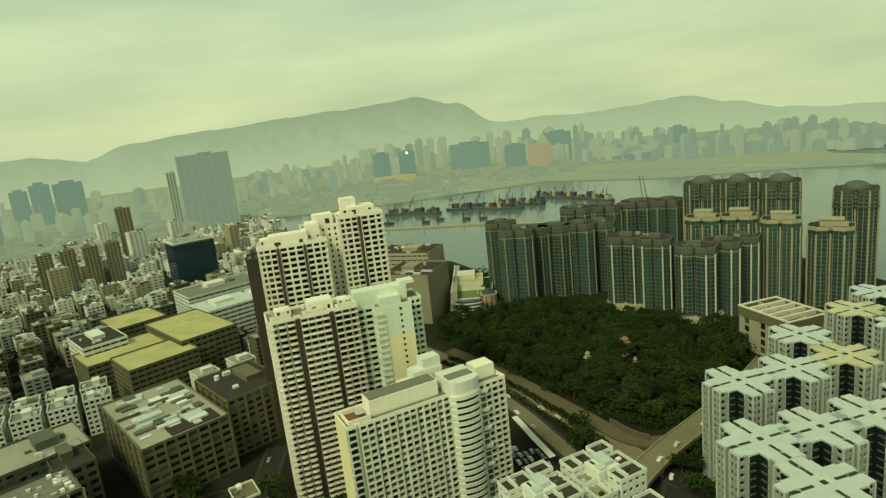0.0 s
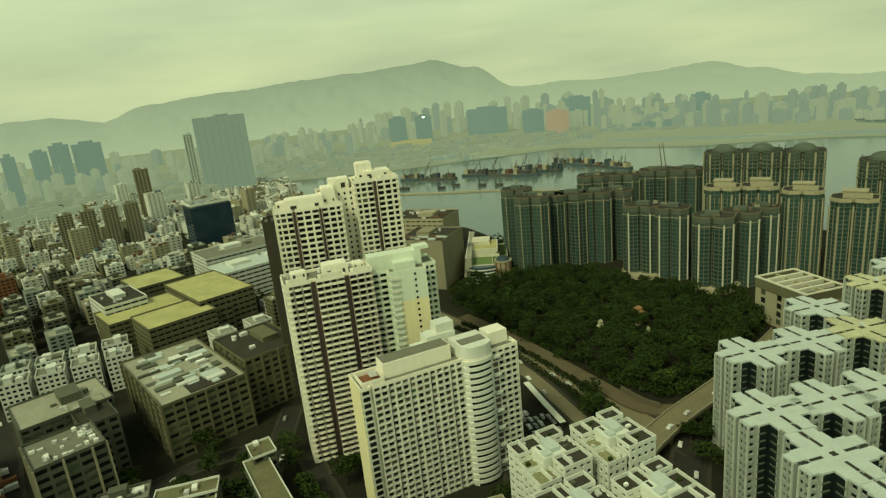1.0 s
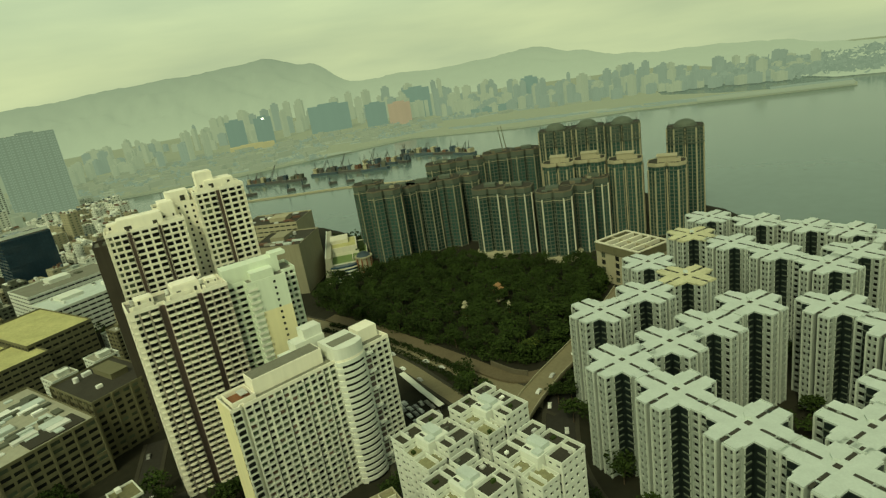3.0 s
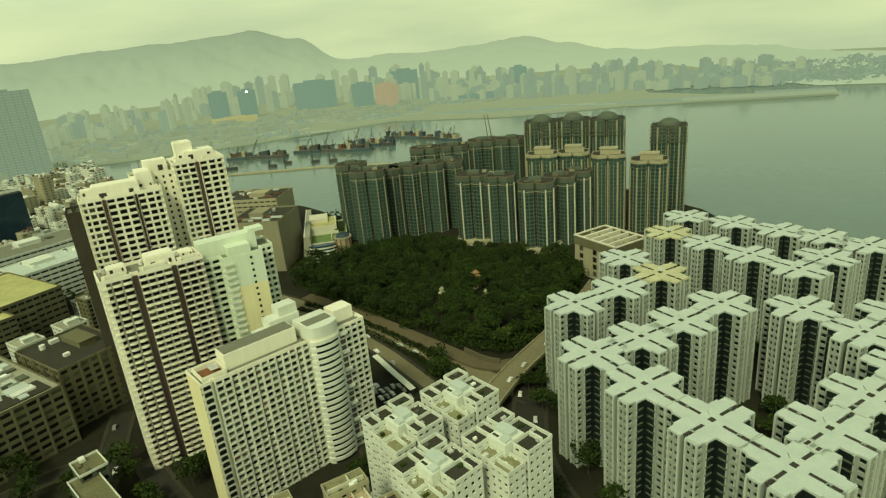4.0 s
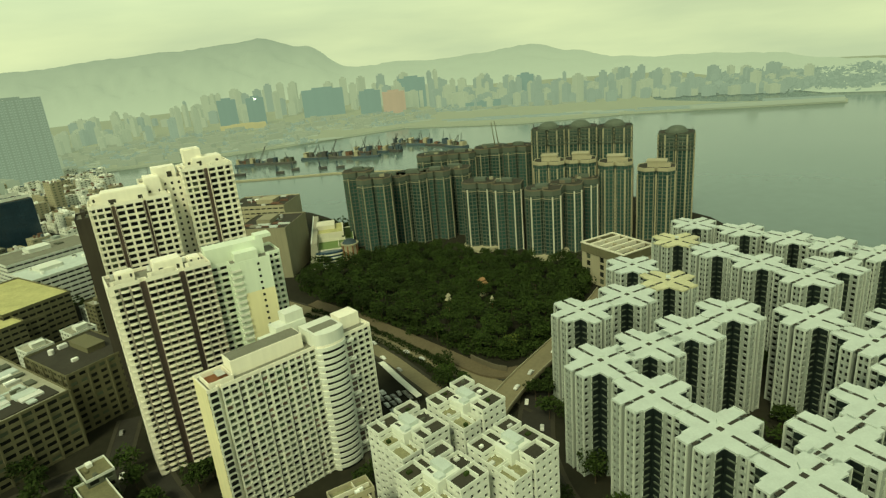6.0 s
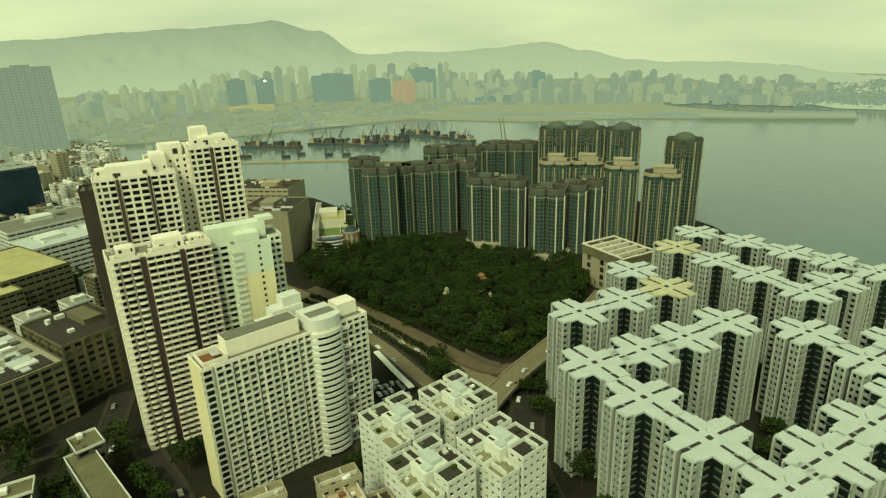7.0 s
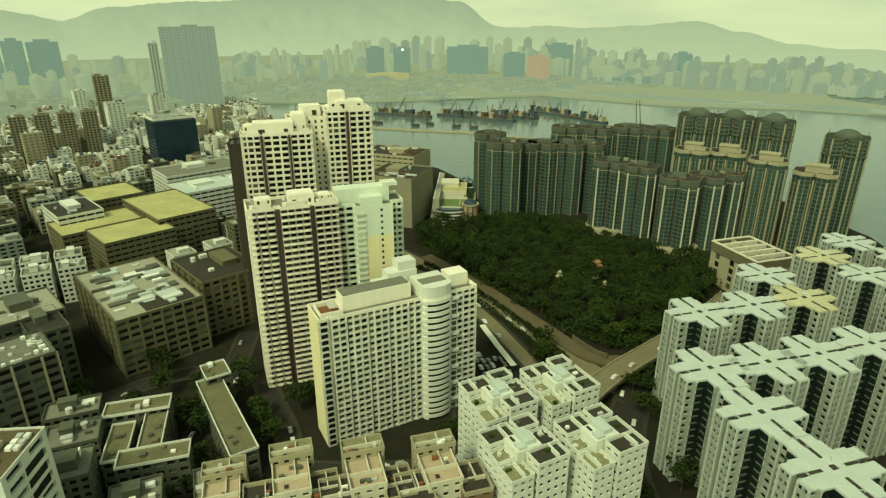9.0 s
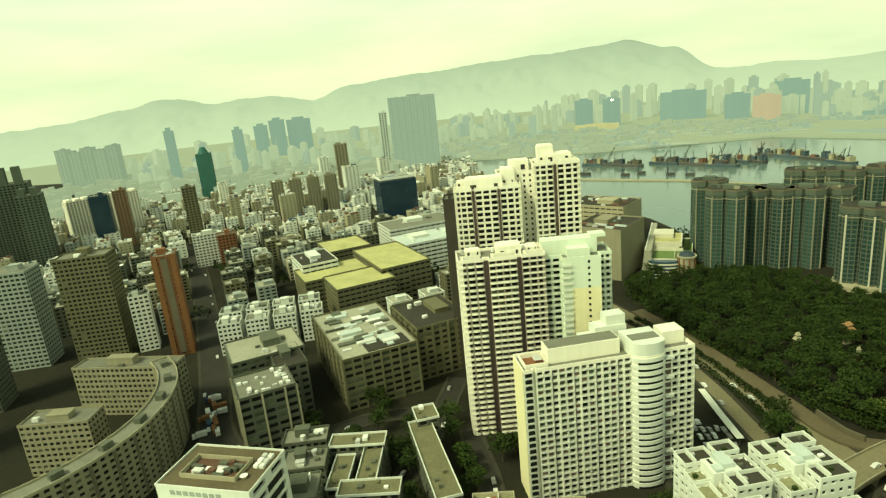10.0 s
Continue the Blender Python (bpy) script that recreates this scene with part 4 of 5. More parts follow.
block("apartment_tower", -640, 600, 40, 22, 24, 68, blueglass, "slim navy glass tower with a brown flank", "apartment tower", 4, pane=blueglass, fill=0.8)
block("apartment_tower", -618, 612, 40, 15, 22, 72, brownwall, "slim brown tower beside a navy one", "apartment tower", 4)
# far materials again, their haze is emission colour
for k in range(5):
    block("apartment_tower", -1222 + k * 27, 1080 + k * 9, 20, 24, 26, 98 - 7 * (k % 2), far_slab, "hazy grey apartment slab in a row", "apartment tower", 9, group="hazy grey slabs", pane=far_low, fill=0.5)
block("apartment_tower", -495, 592, 40, 16, 16, 74, tanwall, "slim brown apartment tower above low blocks", "apartment tower", 4)
for k in range(4):
    block("apartment_tower", -470 + k * 21, 742 + k * 14, 34, 17, 15, 52, sand_tile, "slim beige tower in a tight row", "apartment tower", 4, group="beige tower row")
block("apartment_tower", -428, 522, 40, 26, 14, 34, white, "white apartment slab with dark bays", "apartment tower", 3.6)
block("apartment_tower", -400, 520, 40, 18, 16, 34, brick, "red-brown apartment block with white bands", "apartment tower", 3.6)


# -- curved tenement slab --
def curved_slab(cx, cy, r, a0, a1, w, h, label):
    t = thing("tenement_slab", cx, cy, 0, 0, label, "tenement")
    n = 14
    outer = [(math.cos(radians(a0 + (a1 - a0) * i / n)) * r, math.sin(radians(a0 + (a1 - a0) * i / n)) * r) for i in range(n + 1)]
    inner = [(x * (1 - w / r), y * (1 - w / r)) for x, y in outer]
    pts = outer + inner[::-1]
    holes = []
    part("wall", holed_wall(Mesh(), pts, 0, h, 10, 3.2, 0.55, 0.5, 0.45, holes), sand_tile, t)
    glaze(t, holes, glass, 120)
    roof = Mesh()
    for i in range(n):
        roof.prism([outer[i], outer[i + 1], inner[i + 1], inner[i]], h - 0.5, h - 0.02)
    part("roof", roof, roofgrey, t)
    part("parapet", parapet(Mesh(), ring(pts, 0.1), h - 0.2, 1.2), beige, t)
    for i in range(n + 1):
        part("drain_recess", Mesh().box(outer[i][0] * 1.001, outer[i][1] * 1.001, 0.5, 0.5, 1.3, h - 1.2, math.atan2(outer[i][1], outer[i][0])), darkwall, t, "dark vertical drain recess")
    for i in range(1, n, 2):
        k = 1 - w / r / 2
        part("stair_house", Mesh().box(outer[i][0] * k, outer[i][1] * k, h, 3.5, 5, 2.6, math.atan2(outer[i][1], outer[i][0])), greywall, t)
    return t


curved_slab(-292, 178, 86, -42, 60, 9.5, 30, "curved weathered tenement slab with rows of small windows")
block("tenement_slab", -270, 245, 8, 62, 13, 29, sand_tile, "weathered tenement slab with stained walls", "tenement", 3.0, own=80)
block("tenement_slab", -262, 193, 16, 34, 14, 27, sand_tile, "weathered tenement slab with laundry-dark windows", "tenement", 3.0, own=80)

# -- near low buildings --
t = thing("office_building", -128, 141, 2, 0, "pale mint office block with a rusty sunken roof court", "office building")
holes = []
part("wall", holed_wall(Mesh(), rect_pts(34, 22), 0, 50, 12, [0, 2, 5, 3], 0.62, 0.5, 0.9, holes), white, t)
glaze(t, holes, glass, 60)
part("roof", Mesh().prism(rect_pts(33.9, 21.9), 49.6, 50.0), earth, t, "brown stained roof")
part("rim", parapet(Mesh(), ring(rect_pts(34, 22), 0.15), 49.8, 0.9, 0.35), white, t)
part("court_floor", Mesh().box(-1, -1, 50.0, 20, 10, 0.06), palebrick, t, "rusty sunken court floor")
part("court_wall", parapet(Mesh(), rect_pts(20.6, 10.6, -1, -1), 50.0, 1.7, 0.3), beige, t)
for k in range(18):
    part("roof_unit", Mesh().box(-1 + rng.uniform(-8.5, 8.5), -1 + rng.uniform(-4, 4), 50.06, rng.uniform(1.2, 4.5), rng.uniform(0.8, 2.2), rng.uniform(0.4, 1.5)), rng.choice((greywall, palebrick, greywall, clutter, roofdark)), t)
for k in range(6):
    part("cabinet", Mesh().box(12 + (k % 2) * 2.2, 2 + 2.6 * (k // 2), 50.0, 1.5, 1.9, 1.0), clutter, t)
part("dish", Mesh().prism(disc(0.5, 12, 11, -4), 50.0, 51.0, disc(1.3, 12, 11, -4)), clutter, t)
for k in range(8):
    part("louvre", Mesh().box(-11 + 2.4 * k, -11.06, 47.2, 1.8, 0.12, 1.6), greenwhite, t)
# dark plates on the wall paint the shade inside open bays
for z in (34.0, 38.5, 43.0):
    part("side_recess", Mesh().box(17.04, 3, z, 0.12, 9, 2.6), glass, t, "dark plate painted as open side bay shade")
t = thing("hall", -130, 117, 2, 0, "pale mint hall with a plain low-pitched roof", "hall")
part("wall", Mesh().prism(rect_pts(36, 25.6), 0, 40), white, t)
part("roof", Mesh().prism(rect_pts(35.4, 25), 40, 41.2, [(-2.5, -12.4), (2.5, -12.4), (2.5, 12.4), (-2.5, 12.4)]), roofwhite, t, "pale coated pitched roof")
part("rim", parapet(Mesh(), ring(rect_pts(36, 25.6), 0.1), 39.6, 1.0, 0.3), white, t)
schoolroof = material("brown-green stained roof", (0.155, 0.145, 0.082), 0.95, 0.4, 0.12)


def court_block(x, y, yaw, w, d, h, label, cat):
    t = thing("school_building", x, y, yaw, 0, label, cat)
    holes = []
    pts = rect_pts(w, d)
    part("wall", holed_wall(Mesh(), pts, 0, h, max(2, round(h / 3.6)), 4.0, 0.66, 0.5, 0.5, holes), greywall, t)
    glaze(t, holes, glass, 24)
    part("roof", Mesh().prism(rect_pts(w - 0.1, d - 0.1), h - 0.5, h - 0.02), schoolroof, t, "brown-green stained flat roof")
    part("parapet", parapet(Mesh(), ring(pts, 0.25), h - 0.2, 1.1, 0.35), white, t, "white parapet")
    rng = random.Random(int(x * 3 + y))
    for _ in range(3):
        part("roof_shed", Mesh().box(rng.uniform(-0.3, 0.3) * w, rng.uniform(-0.4, 0.4) * d, h, rng.uniform(1, 2.2), rng.uniform(1, 3), rng.uniform(0.5, 1.6)), rng.choice((clutter, greywall, schoolroof)), t)
    return t


court_block(-77.5, 204, 30, 10, 56, 16, "long school block with white parapet and canopy", "school")
court_block(-89, 231, 30, 10, 12, 19, "small school stair block with white parapet", "school")
for x, y, w, d, h in ((-112, 206, 24, 9, 19), (-101, 192, 8, 26, 17), (-95, 178, 24, 9, 18), (-112, 188, 8, 22, 16)):
    court_block(x, y, 14, w, d, h, "low courtyard school wing with white parapet", "school")
for x, y, w, d, h in ((-128, 188, 18, 14, 20), (-122, 168, 20, 16, 22), (-93, 158, 16, 14, 18), (-70, 166, 14, 20, 14), (-140, 210, 20, 12, 16)):
    block("tenement_block", x, y, 20, w, d, h, greywall, "old tenement with sheds on the roof", "tenement", 3.2, None, roofgrey, tanks=8, own=20)
block("shop_house", 20, 250, 24, 8, 16, 46, greywall, "slim grey apartment block behind a cream one", "apartment building", 3.6, tanks=2)

# -- waterfront sheds and the hotel with a turret --
for x, y, w, d, h, lab in ((-18, 594, 58, 42, 38, "tall waterfront warehouse with a patched brown roof"), (-12, 498, 42, 46, 41, "pale warehouse with sheds on its rusty roof")):
    t = block("warehouse", x, y, -24, w, d, h, beige if y > 550 else sand_tile, lab, "warehouse", 6, 9, roofdark, tanks=5, fill=0.8, tall=0.3, blank=(1, 2, 3) if y > 550 else (0, 1, 2, 3))
    r2 = random.Random(int(y))
    for k in range(14):
        part("roof_sheet", Mesh().box(r2.uniform(-0.4, 0.4) * w, r2.uniform(-0.42, 0.42) * d, h, r2.uniform(3, 11), r2.uniform(1.5, 4), r2.uniform(0.4, 1.8)), r2.choice((clutter, roofpale, palebrick, roofwhite)), t)
t = block("hotel", 37, 510, -6, 34, 62, 14, sand, "beige hotel with green roof terraces and a round turret", "hotel", 4, 4, grassroof, blueglass, tanks=2, fill=0.85, house=False)
part("upper_storey", Mesh().box(-3, 14, 14, 24, 30, 6).box(-6, 20, 20, 16, 18, 3.5), sand, t)
part("upper_roof", Mesh().box(-3, 14, 20, 22, 28, 0.12), roofyellow, t)
part("planted_bed", Mesh().box(11, 10, 14, 8, 26, 2.2), leaf, t, "dark planted roof bed")
part("terrace_wall", Mesh().box(-3, -6, 14, 26, 0.6, 2.4).box(4, -16, 14, 0.6, 18, 1.6), sand, t)
part("canopy", Mesh().prism([(-21, -34), (-13, -34), (-13, 56), (-21, 56)], 0, 22, [(-18, -34), (-13, -34), (-13, 56), (-18, 56)]), roofpale, t, "long sloping grey roof wing")
part("canopy_edge", Mesh().box(-17.6, 11, 22, 0.8, 90, 0.5), white, t)
for k in range(5):
    part("curved_band", Mesh().prism([(-4 + 13 * math.cos(a), -31 + 7 * math.sin(a)) for a in [math.pi + math.pi * i / 12 for i in range(13)]], k * 2.8, k * 2.8 + 1.2), white if k % 2 else sand, t)
    part("curved_glass", Mesh().prism([(-4 + 12.6 * math.cos(a), -31 + 6.7 * math.sin(a)) for a in [math.pi + math.pi * i / 12 for i in range(13)]], k * 2.8 + 1.2, k * 2.8 + 2.8), blueglass, t, "curved navy glass band")
part("turret", Mesh().prism(disc(6.5, 16, 13, -32), 0, 17.5).prism(disc(7.4, 16, 13, -32), 17.5, 18.6), beige, t, "round beige turret")
for k in range(10):
    part("turret_pier", Mesh().box(13 + 6.7 * math.cos(k * 0.628), -32 + 6.7 * math.sin(k * 0.628), 0, 0.7, 0.9, 17.4, k * 0.628), brick, t, "red-brown turret pier")
part("turret_dome", Mesh().prism(disc(6.0, 16, 13, -32), 18.6, 20.6, disc(4.6, 16, 13, -32)).prism(disc(4.6, 16, 13, -32), 20.6, 22, disc(1.5, 16, 13, -32)), slate, t, "grey dome")

# ---- low fabric of the old town ----
KEEP_OUT = [(-149, 298, 48), (-171, 228, 24), (-195, 265, 34), (-114, 322, 32), (-210, 430, 62), (-250, 345, 46), (-255, 440, 32), (-210, 585, 50), (-177, 520, 42),
            (-275, 700, 38), (-299, 320, 20), (-368, 304, 36), (-417, 290, 30), (-330, 322, 16), (-290, 210, 82), (-455, 895, 20), (-703, 896, 24), (-443, 1168, 60),
            (-752, 552, 32), (-695, 538, 32), (-648, 535, 26), (-721, 680, 52), (-665, 610, 22), (-495, 592, 14), (-438, 763, 42), (-414, 521, 26), (-394, 1140, 52), (-372, 235, 24), (-345, 180, 24), (-57, 258, 40), (-60, 305, 55), (-110, 330, 30)]
rng = random.Random(11)
kinds = []
for k in range(14):
    tall = k >= 10
    w, d = rng.uniform(13, 24), rng.uniform(11, 18)
    h = rng.uniform(44, 62) if tall else rng.uniform(12, 26)
    mat = (greywall, greenwhite, white, beige, tanwall)[k % 5]
    kinds.append((tall, w, d, h, mat, ("pale old-town apartment tower" if tall else "old-town tenement with a cluttered roof") + (" of grey render", " of pale green-grey paint", " of white paint", " of beige tile", " of tan tile")[k % 5]))
made, joined = {}, {}
c40, s40 = math.cos(radians(40)), math.sin(radians(40))
spots = []
for i in range(-14, 46):
    for j in range(-30, 34):
        u, v = i * 25 + (8 if (j // 3) % 2 else 0) + rng.uniform(-3, 3), j * 21 + (j // 3) * 12 + rng.uniform(-2, 2)
        x, y = c40 * u - s40 * v - 260, s40 * u + c40 * v + 420
        r, az = math.hypot(x, y), math.degrees(math.atan2(x, y))
        if not (-60 < az < -7 and 300 < r < 1240) or (az > -27 and r < 395) or rng.random() < 0.05 + 0.0001 * r:
            continue
        if any((x - a) ** 2 + (y - b) ** 2 < (q + 9) ** 2 for a, b, q in KEEP_OUT) or x > -70 - 0.35 * (y - 420) + 40:
            continue
        t0 = abs((x + 328) * 0.767 + (y - 382.6) * 0.642)
        if t0 < 13 and -520 < x < -150:
            continue
        spots.append((r, x, y, rng.random() < (0.0 if r < 620 else 0.018), rng.choice((0, 90, 180, 270)), rng.random()))
spots.sort()
for n, (r, x, y, tall, turn, pick) in enumerate(spots):
    group_ = [k for k in range(len(kinds)) if kinds[k][0] == tall]
    k = group_[int(pick * len(group_))]
    _, w, d, h, mat, label = kinds[k]
    m = pose(x, y, 0, 0, 0, 40 + turn)
    if n < 125:
        if k not in made:
            made[k] = block("tenement_block", 0, 0, 0, w, d, h, mat, label, "tenement", 4.2, None, roofpale, tanks=3 if tall else 4, seed=k, group="old-town tenements")
            made[k].matrix_basis = m
        else:
            copy_thing(made[k], m)
        continue
    # paler walls and panes imitate haze over the farther blocks
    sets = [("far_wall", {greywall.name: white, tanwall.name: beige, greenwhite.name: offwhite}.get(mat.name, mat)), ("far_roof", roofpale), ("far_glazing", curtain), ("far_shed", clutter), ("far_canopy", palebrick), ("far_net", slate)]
    wall, roof_, pane, shed, canopy, net = [joined.setdefault((nm, mm.name), (Mesh(), mm))[0] for nm, mm in sets]
    yaw, c, s = radians(40 + turn), math.cos(radians(40 + turn)), math.sin(radians(40 + turn))
    put = lambda a, b: (x + c * a - s * b, y + s * a + c * b)
    h *= (0.55 + 0.4 * rng.random()) if not tall else 0.85
    base_pts = [put(*q) for q in rect_pts(w, d)]
    holes = []
    holed_wall(wall, base_pts, 0, h, max(2, round(h / 3.4)), 5.5, 0.45, 0.42, 0.4, holes)
    for px, py, pz, pw, ph, pyaw in holes:
        if abs(math.atan2(math.sin(pyaw - math.atan2(-x, y)), math.cos(pyaw - math.atan2(-x, y)))) < 1.9:
            gc, gs, gk = math.cos(pyaw) * pw / 2, math.sin(pyaw) * pw / 2, len(pane.v)
            pane.v += [(px - gc, py - gs, pz), (px + gc, py + gs, pz), (px + gc, py + gs, pz + ph), (px - gc, py - gs, pz + ph)]
            pane.f.append((gk, gk + 1, gk + 2, gk + 3))
    roof_.prism(base_pts, h - 0.4, h)
    parapet(wall, base_pts, h - 0.2, 1.0)
    for _ in range(5):
        a, b = put(rng.uniform(-0.4, 0.4) * w, rng.uniform(-0.4, 0.4) * d)
        rng.choice((shed, shed, shed, canopy, net)).box(a, b, h, rng.uniform(1.5, 5), rng.uniform(1.5, 4), rng.uniform(1, 3.2), yaw)
town = thing("old_town", -600, 800, 0, 0, "dense low-rise old town, paled in colour for haze", "town")
town["kind"] = "stuff"
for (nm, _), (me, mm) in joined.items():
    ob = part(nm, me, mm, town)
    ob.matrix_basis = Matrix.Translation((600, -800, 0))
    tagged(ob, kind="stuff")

# ---- roads, flyover and park ----
def ribbon(mesh, line, width, z0, z1):
    """A strip of road along line."""
    n = len(line)
    left, right = [], []
    for i in range(n):
        a, b = Vector(line[max(0, i - 1)]), Vector(line[min(n - 1, i + 1)])
        d = (b - a).normalized()
        p = Vector(line[i])
        left.append((p.x - d.y * width / 2, p.y + d.x * width / 2))
        right.append((p.x + d.y * width / 2, p.y - d.x * width / 2))
    k = len(mesh.v)
    for (a, b), (c, d) in zip(left, right):
        mesh.v += [(a, b, z0), (c, d, z0), (c, d, z1), (a, b, z1)]
    for i in range(n - 1):
        q = k + 4 * i
        for m in range(4):
            mesh.f.append((q + m, q + (m + 1) % 4, q + 4 + (m + 1) % 4, q + 4 + m))
    mesh.f += [(k, k + 3, k + 2, k + 1), tuple(k + 4 * (n - 1) + m for m in range(4))]
    return mesh


def smooth(line, steps=5):
    out = []
    for i in range(len(line) - 1):
        p0, p1, p2, p3 = [Vector(line[min(max(i + k, 0), len(line) - 1)]) for k in (-1, 0, 1, 2)]
        for s in range(steps):
            f = s / steps
            q = 0.5 * ((2 * p1) + (p2 - p0) * f + (2 * p0 - 5 * p1 + 4 * p2 - p3) * f * f + (3 * p1 - p0 - 3 * p2 + p3) * f ** 3)
            out.append((q.x, q.y))
    out.append(tuple(line[-1]))
    return out


ROADS = [([(-60, 480), (-12, 415), (20, 371), (40, 338), (60, 301), (77, 269), (90, 245), (100, 226)], 11, deckmat),
         ([(-20, 400), (8, 372), (26, 341), (42, 305), (53, 272), (62, 246), (72, 224)], 8, deckmat),
         ([(104, 236), (88, 205), (80, 176), (80, 145), (84, 110), (90, 60)], 13, asphalt),
         ([(-120, 160), (-200, 223), (-243, 278), (-328, 383), (-428, 501), (-560, 660)], 15, asphalt),
         ([(-93, 300), (-92, 270), (-91, 246), (-92, 221), (-95, 190)], 9, asphalt),
         ([(-74, 250), (-66, 232), (-56, 211), (-50, 190), (-44, 165)], 8, asphalt),
         ([(-95, 262), (-130, 250), (-175, 200)], 8, asphalt),
         ([(-60, 190), (-20, 186), (14, 192), (20, 230), (12, 260)], 7, asphalt)]
for k, (line, w, m) in enumerate(ROADS):
    r = part("road", ribbon(Mesh(), smooth(line), w, -0.5, 0.06 + 0.012 * k), m, None)
    tagged(r, "worn grey city road between the blocks" if m is asphalt else "pale concrete park-side road", "road", kind="structure")
    me = Mesh()
    for s in (-1, 1):
        off = []
        pts_ = smooth(line)
        for i in range(len(pts_)):
            a, b = Vector(pts_[max(0, i - 1)]), Vector(pts_[min(len(pts_) - 1, i + 1)])
            d = (b - a).normalized()
            off.append((pts_[i][0] - s * d.y * (w / 2 + 1.0), pts_[i][1] + s * d.x * (w / 2 + 1.0)))
        ribbon(me, off, 1.9, -0.4, 0.22 + 0.012 * k)
    tagged(part("pavement", me, slabgrey, None), "raised concrete pavement along a road", "pavement", kind="structure")
bank = part("earth_bank", ribbon(Mesh(), smooth([(8, 405), (36, 362), (56, 325), (74, 290), (90, 262), (112, 258)]), 9, -0.5, 1.2), earth, None)
tagged(bank, "bare brown earth bank beside the park", "bank", kind="structure")
wall_ = part("retaining_wall", ribbon(Mesh(), smooth([(84, 280), (91, 266), (97, 260)]), 0.8, 0, 4.0), paving, None)
tagged(wall_, "pale concrete retaining wall below the park", "wall", kind="structure")

fly = thing("flyover", 0, 0, 0, 0, "pale concrete flyover with parapets on round piers", "bridge")
deck = smooth([(190, 318), (160, 290), (138, 272), (118, 257), (98, 242), (79, 225), (62, 206), (50, 196)])
part("deck", ribbon(Mesh(), deck, 11.5, 5.6, 7.0), deckmat, fly)
for s in (-1, 1):
    off = []
    for i in range(len(deck)):
        a, b = Vector(deck[max(0, i - 1)]), Vector(deck[min(len(deck) - 1, i + 1)])
        d = (b - a).normalized()
        off.append((deck[i][0] - s * d.y * 5.6, deck[i][1] + s * d.x * 5.6))
    part("parapet", ribbon(Mesh(), off, 0.35, 6.9, 8.0), beige, fly)
for x, y in ((148, 281), (118, 257), (98, 242), (79, 225)):
    part("pier", Mesh().box(x, y, 0, 5.5, 1.8, 5.7, radians(42)), beige, fly)


def leaf_clumps(mesh, rng, cx, cy, cz, rx, rz, n, size):
    """Small tilted leaf sheets spread through a lumpy crown."""
    for _ in range(n):
        a, b = rng.uniform(0, 2 * math.pi), math.asin(rng.uniform(-0.55, 1))
        rr = 0.62 + 0.42 * rng.random() + 0.18 * math.sin(3 * a + cx)
        p = Vector((cx + rx * rr * math.cos(a) * math.cos(b), cy + rx * rr * math.sin(a) * math.cos(b), cz + rz * rr * math.sin(b)))
        u = Vector((rng.gauss(0, 1), rng.gauss(0, 1), rng.gauss(0, 0.5))).normalized()
        v = u.cross(Vector((rng.gauss(0, 1), rng.gauss(0, 1), rng.gauss(0, 1)))).normalized()
        s = size * rng.uniform(0.6, 1.3)
        k = len(mesh.v)
        mesh.v += [tuple(p - u * s), tuple(p + v * s * 0.6 - u * s * 0.1), tuple(p + u * s), tuple(p - v * s * 0.6 + u * s * 0.1)]
        mesh.f.append((k, k + 1, k + 2, k + 3))


def tree(seed, height, label):
    rng = random.Random(seed)
    t = thing("tree", 0, 0, 0, 0, label, "tree", "park trees")
    trunk = Mesh()
    trunk.prism(disc(0.32, 7), 0, height * 0.45, disc(0.18, 7))
    for k in range(4):
        a = rng.uniform(0, 6.28)
        q = Vector((math.cos(a), math.sin(a)))
        z0 = height * 0.32
        trunk.prism(disc(0.13, 5), z0, height * 0.72, disc(0.05, 5, q.x * height * 0.24, q.y * height * 0.24))
    part("trunk", trunk, bark, t)
    crown = Mesh()
    for k in range(7):
        a, r = rng.uniform(0, 6.28), height * 0.30 * math.sqrt(rng.random())
        leaf_clumps(crown, rng, r * math.cos(a), r * math.sin(a), height * rng.uniform(0.55, 0.82), height * rng.uniform(0.2, 0.3), height * 0.2, 62, 0.72)
    part("crown", crown, leaf, t)
    return t


def inside(poly, x, y):
    hit = False
    for i in range(len(poly)):
        (x1, y1), (x2, y2) = poly[i - 1], poly[i]
        if (y1 > y) != (y2 > y) and x < (x2 - x1) * (y - y1) / (y2 - y1) + x1:
            hit = not hit
    return hit


PARK = [(2, 440), (20, 478), (60, 474), (100, 482), (140, 440), (170, 402), (196, 388), (196, 345), (165, 315), (140, 292), (118, 274), (100, 272), (80, 300), (58, 336), (30, 382)]
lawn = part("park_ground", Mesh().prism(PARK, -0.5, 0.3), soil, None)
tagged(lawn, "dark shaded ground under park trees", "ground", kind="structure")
rng = random.Random(21)
trees, placed = [tree(k, 10.5 + 1.2 * k, "dense dark green broadleaf tree in the park") for k in range(4)], []
used = set()
tries = 0
while len(placed) < 270 and tries < 20000:
    tries += 1
    x, y = rng.uniform(0, 200), rng.uniform(270, 485)
    if inside(PARK, x, y) and all((x - a) ** 2 + (y - b) ** 2 > 50 for a, b in placed) and (x - 121) ** 2 + (y - 363) ** 2 > 30:
        placed.append((x, y))
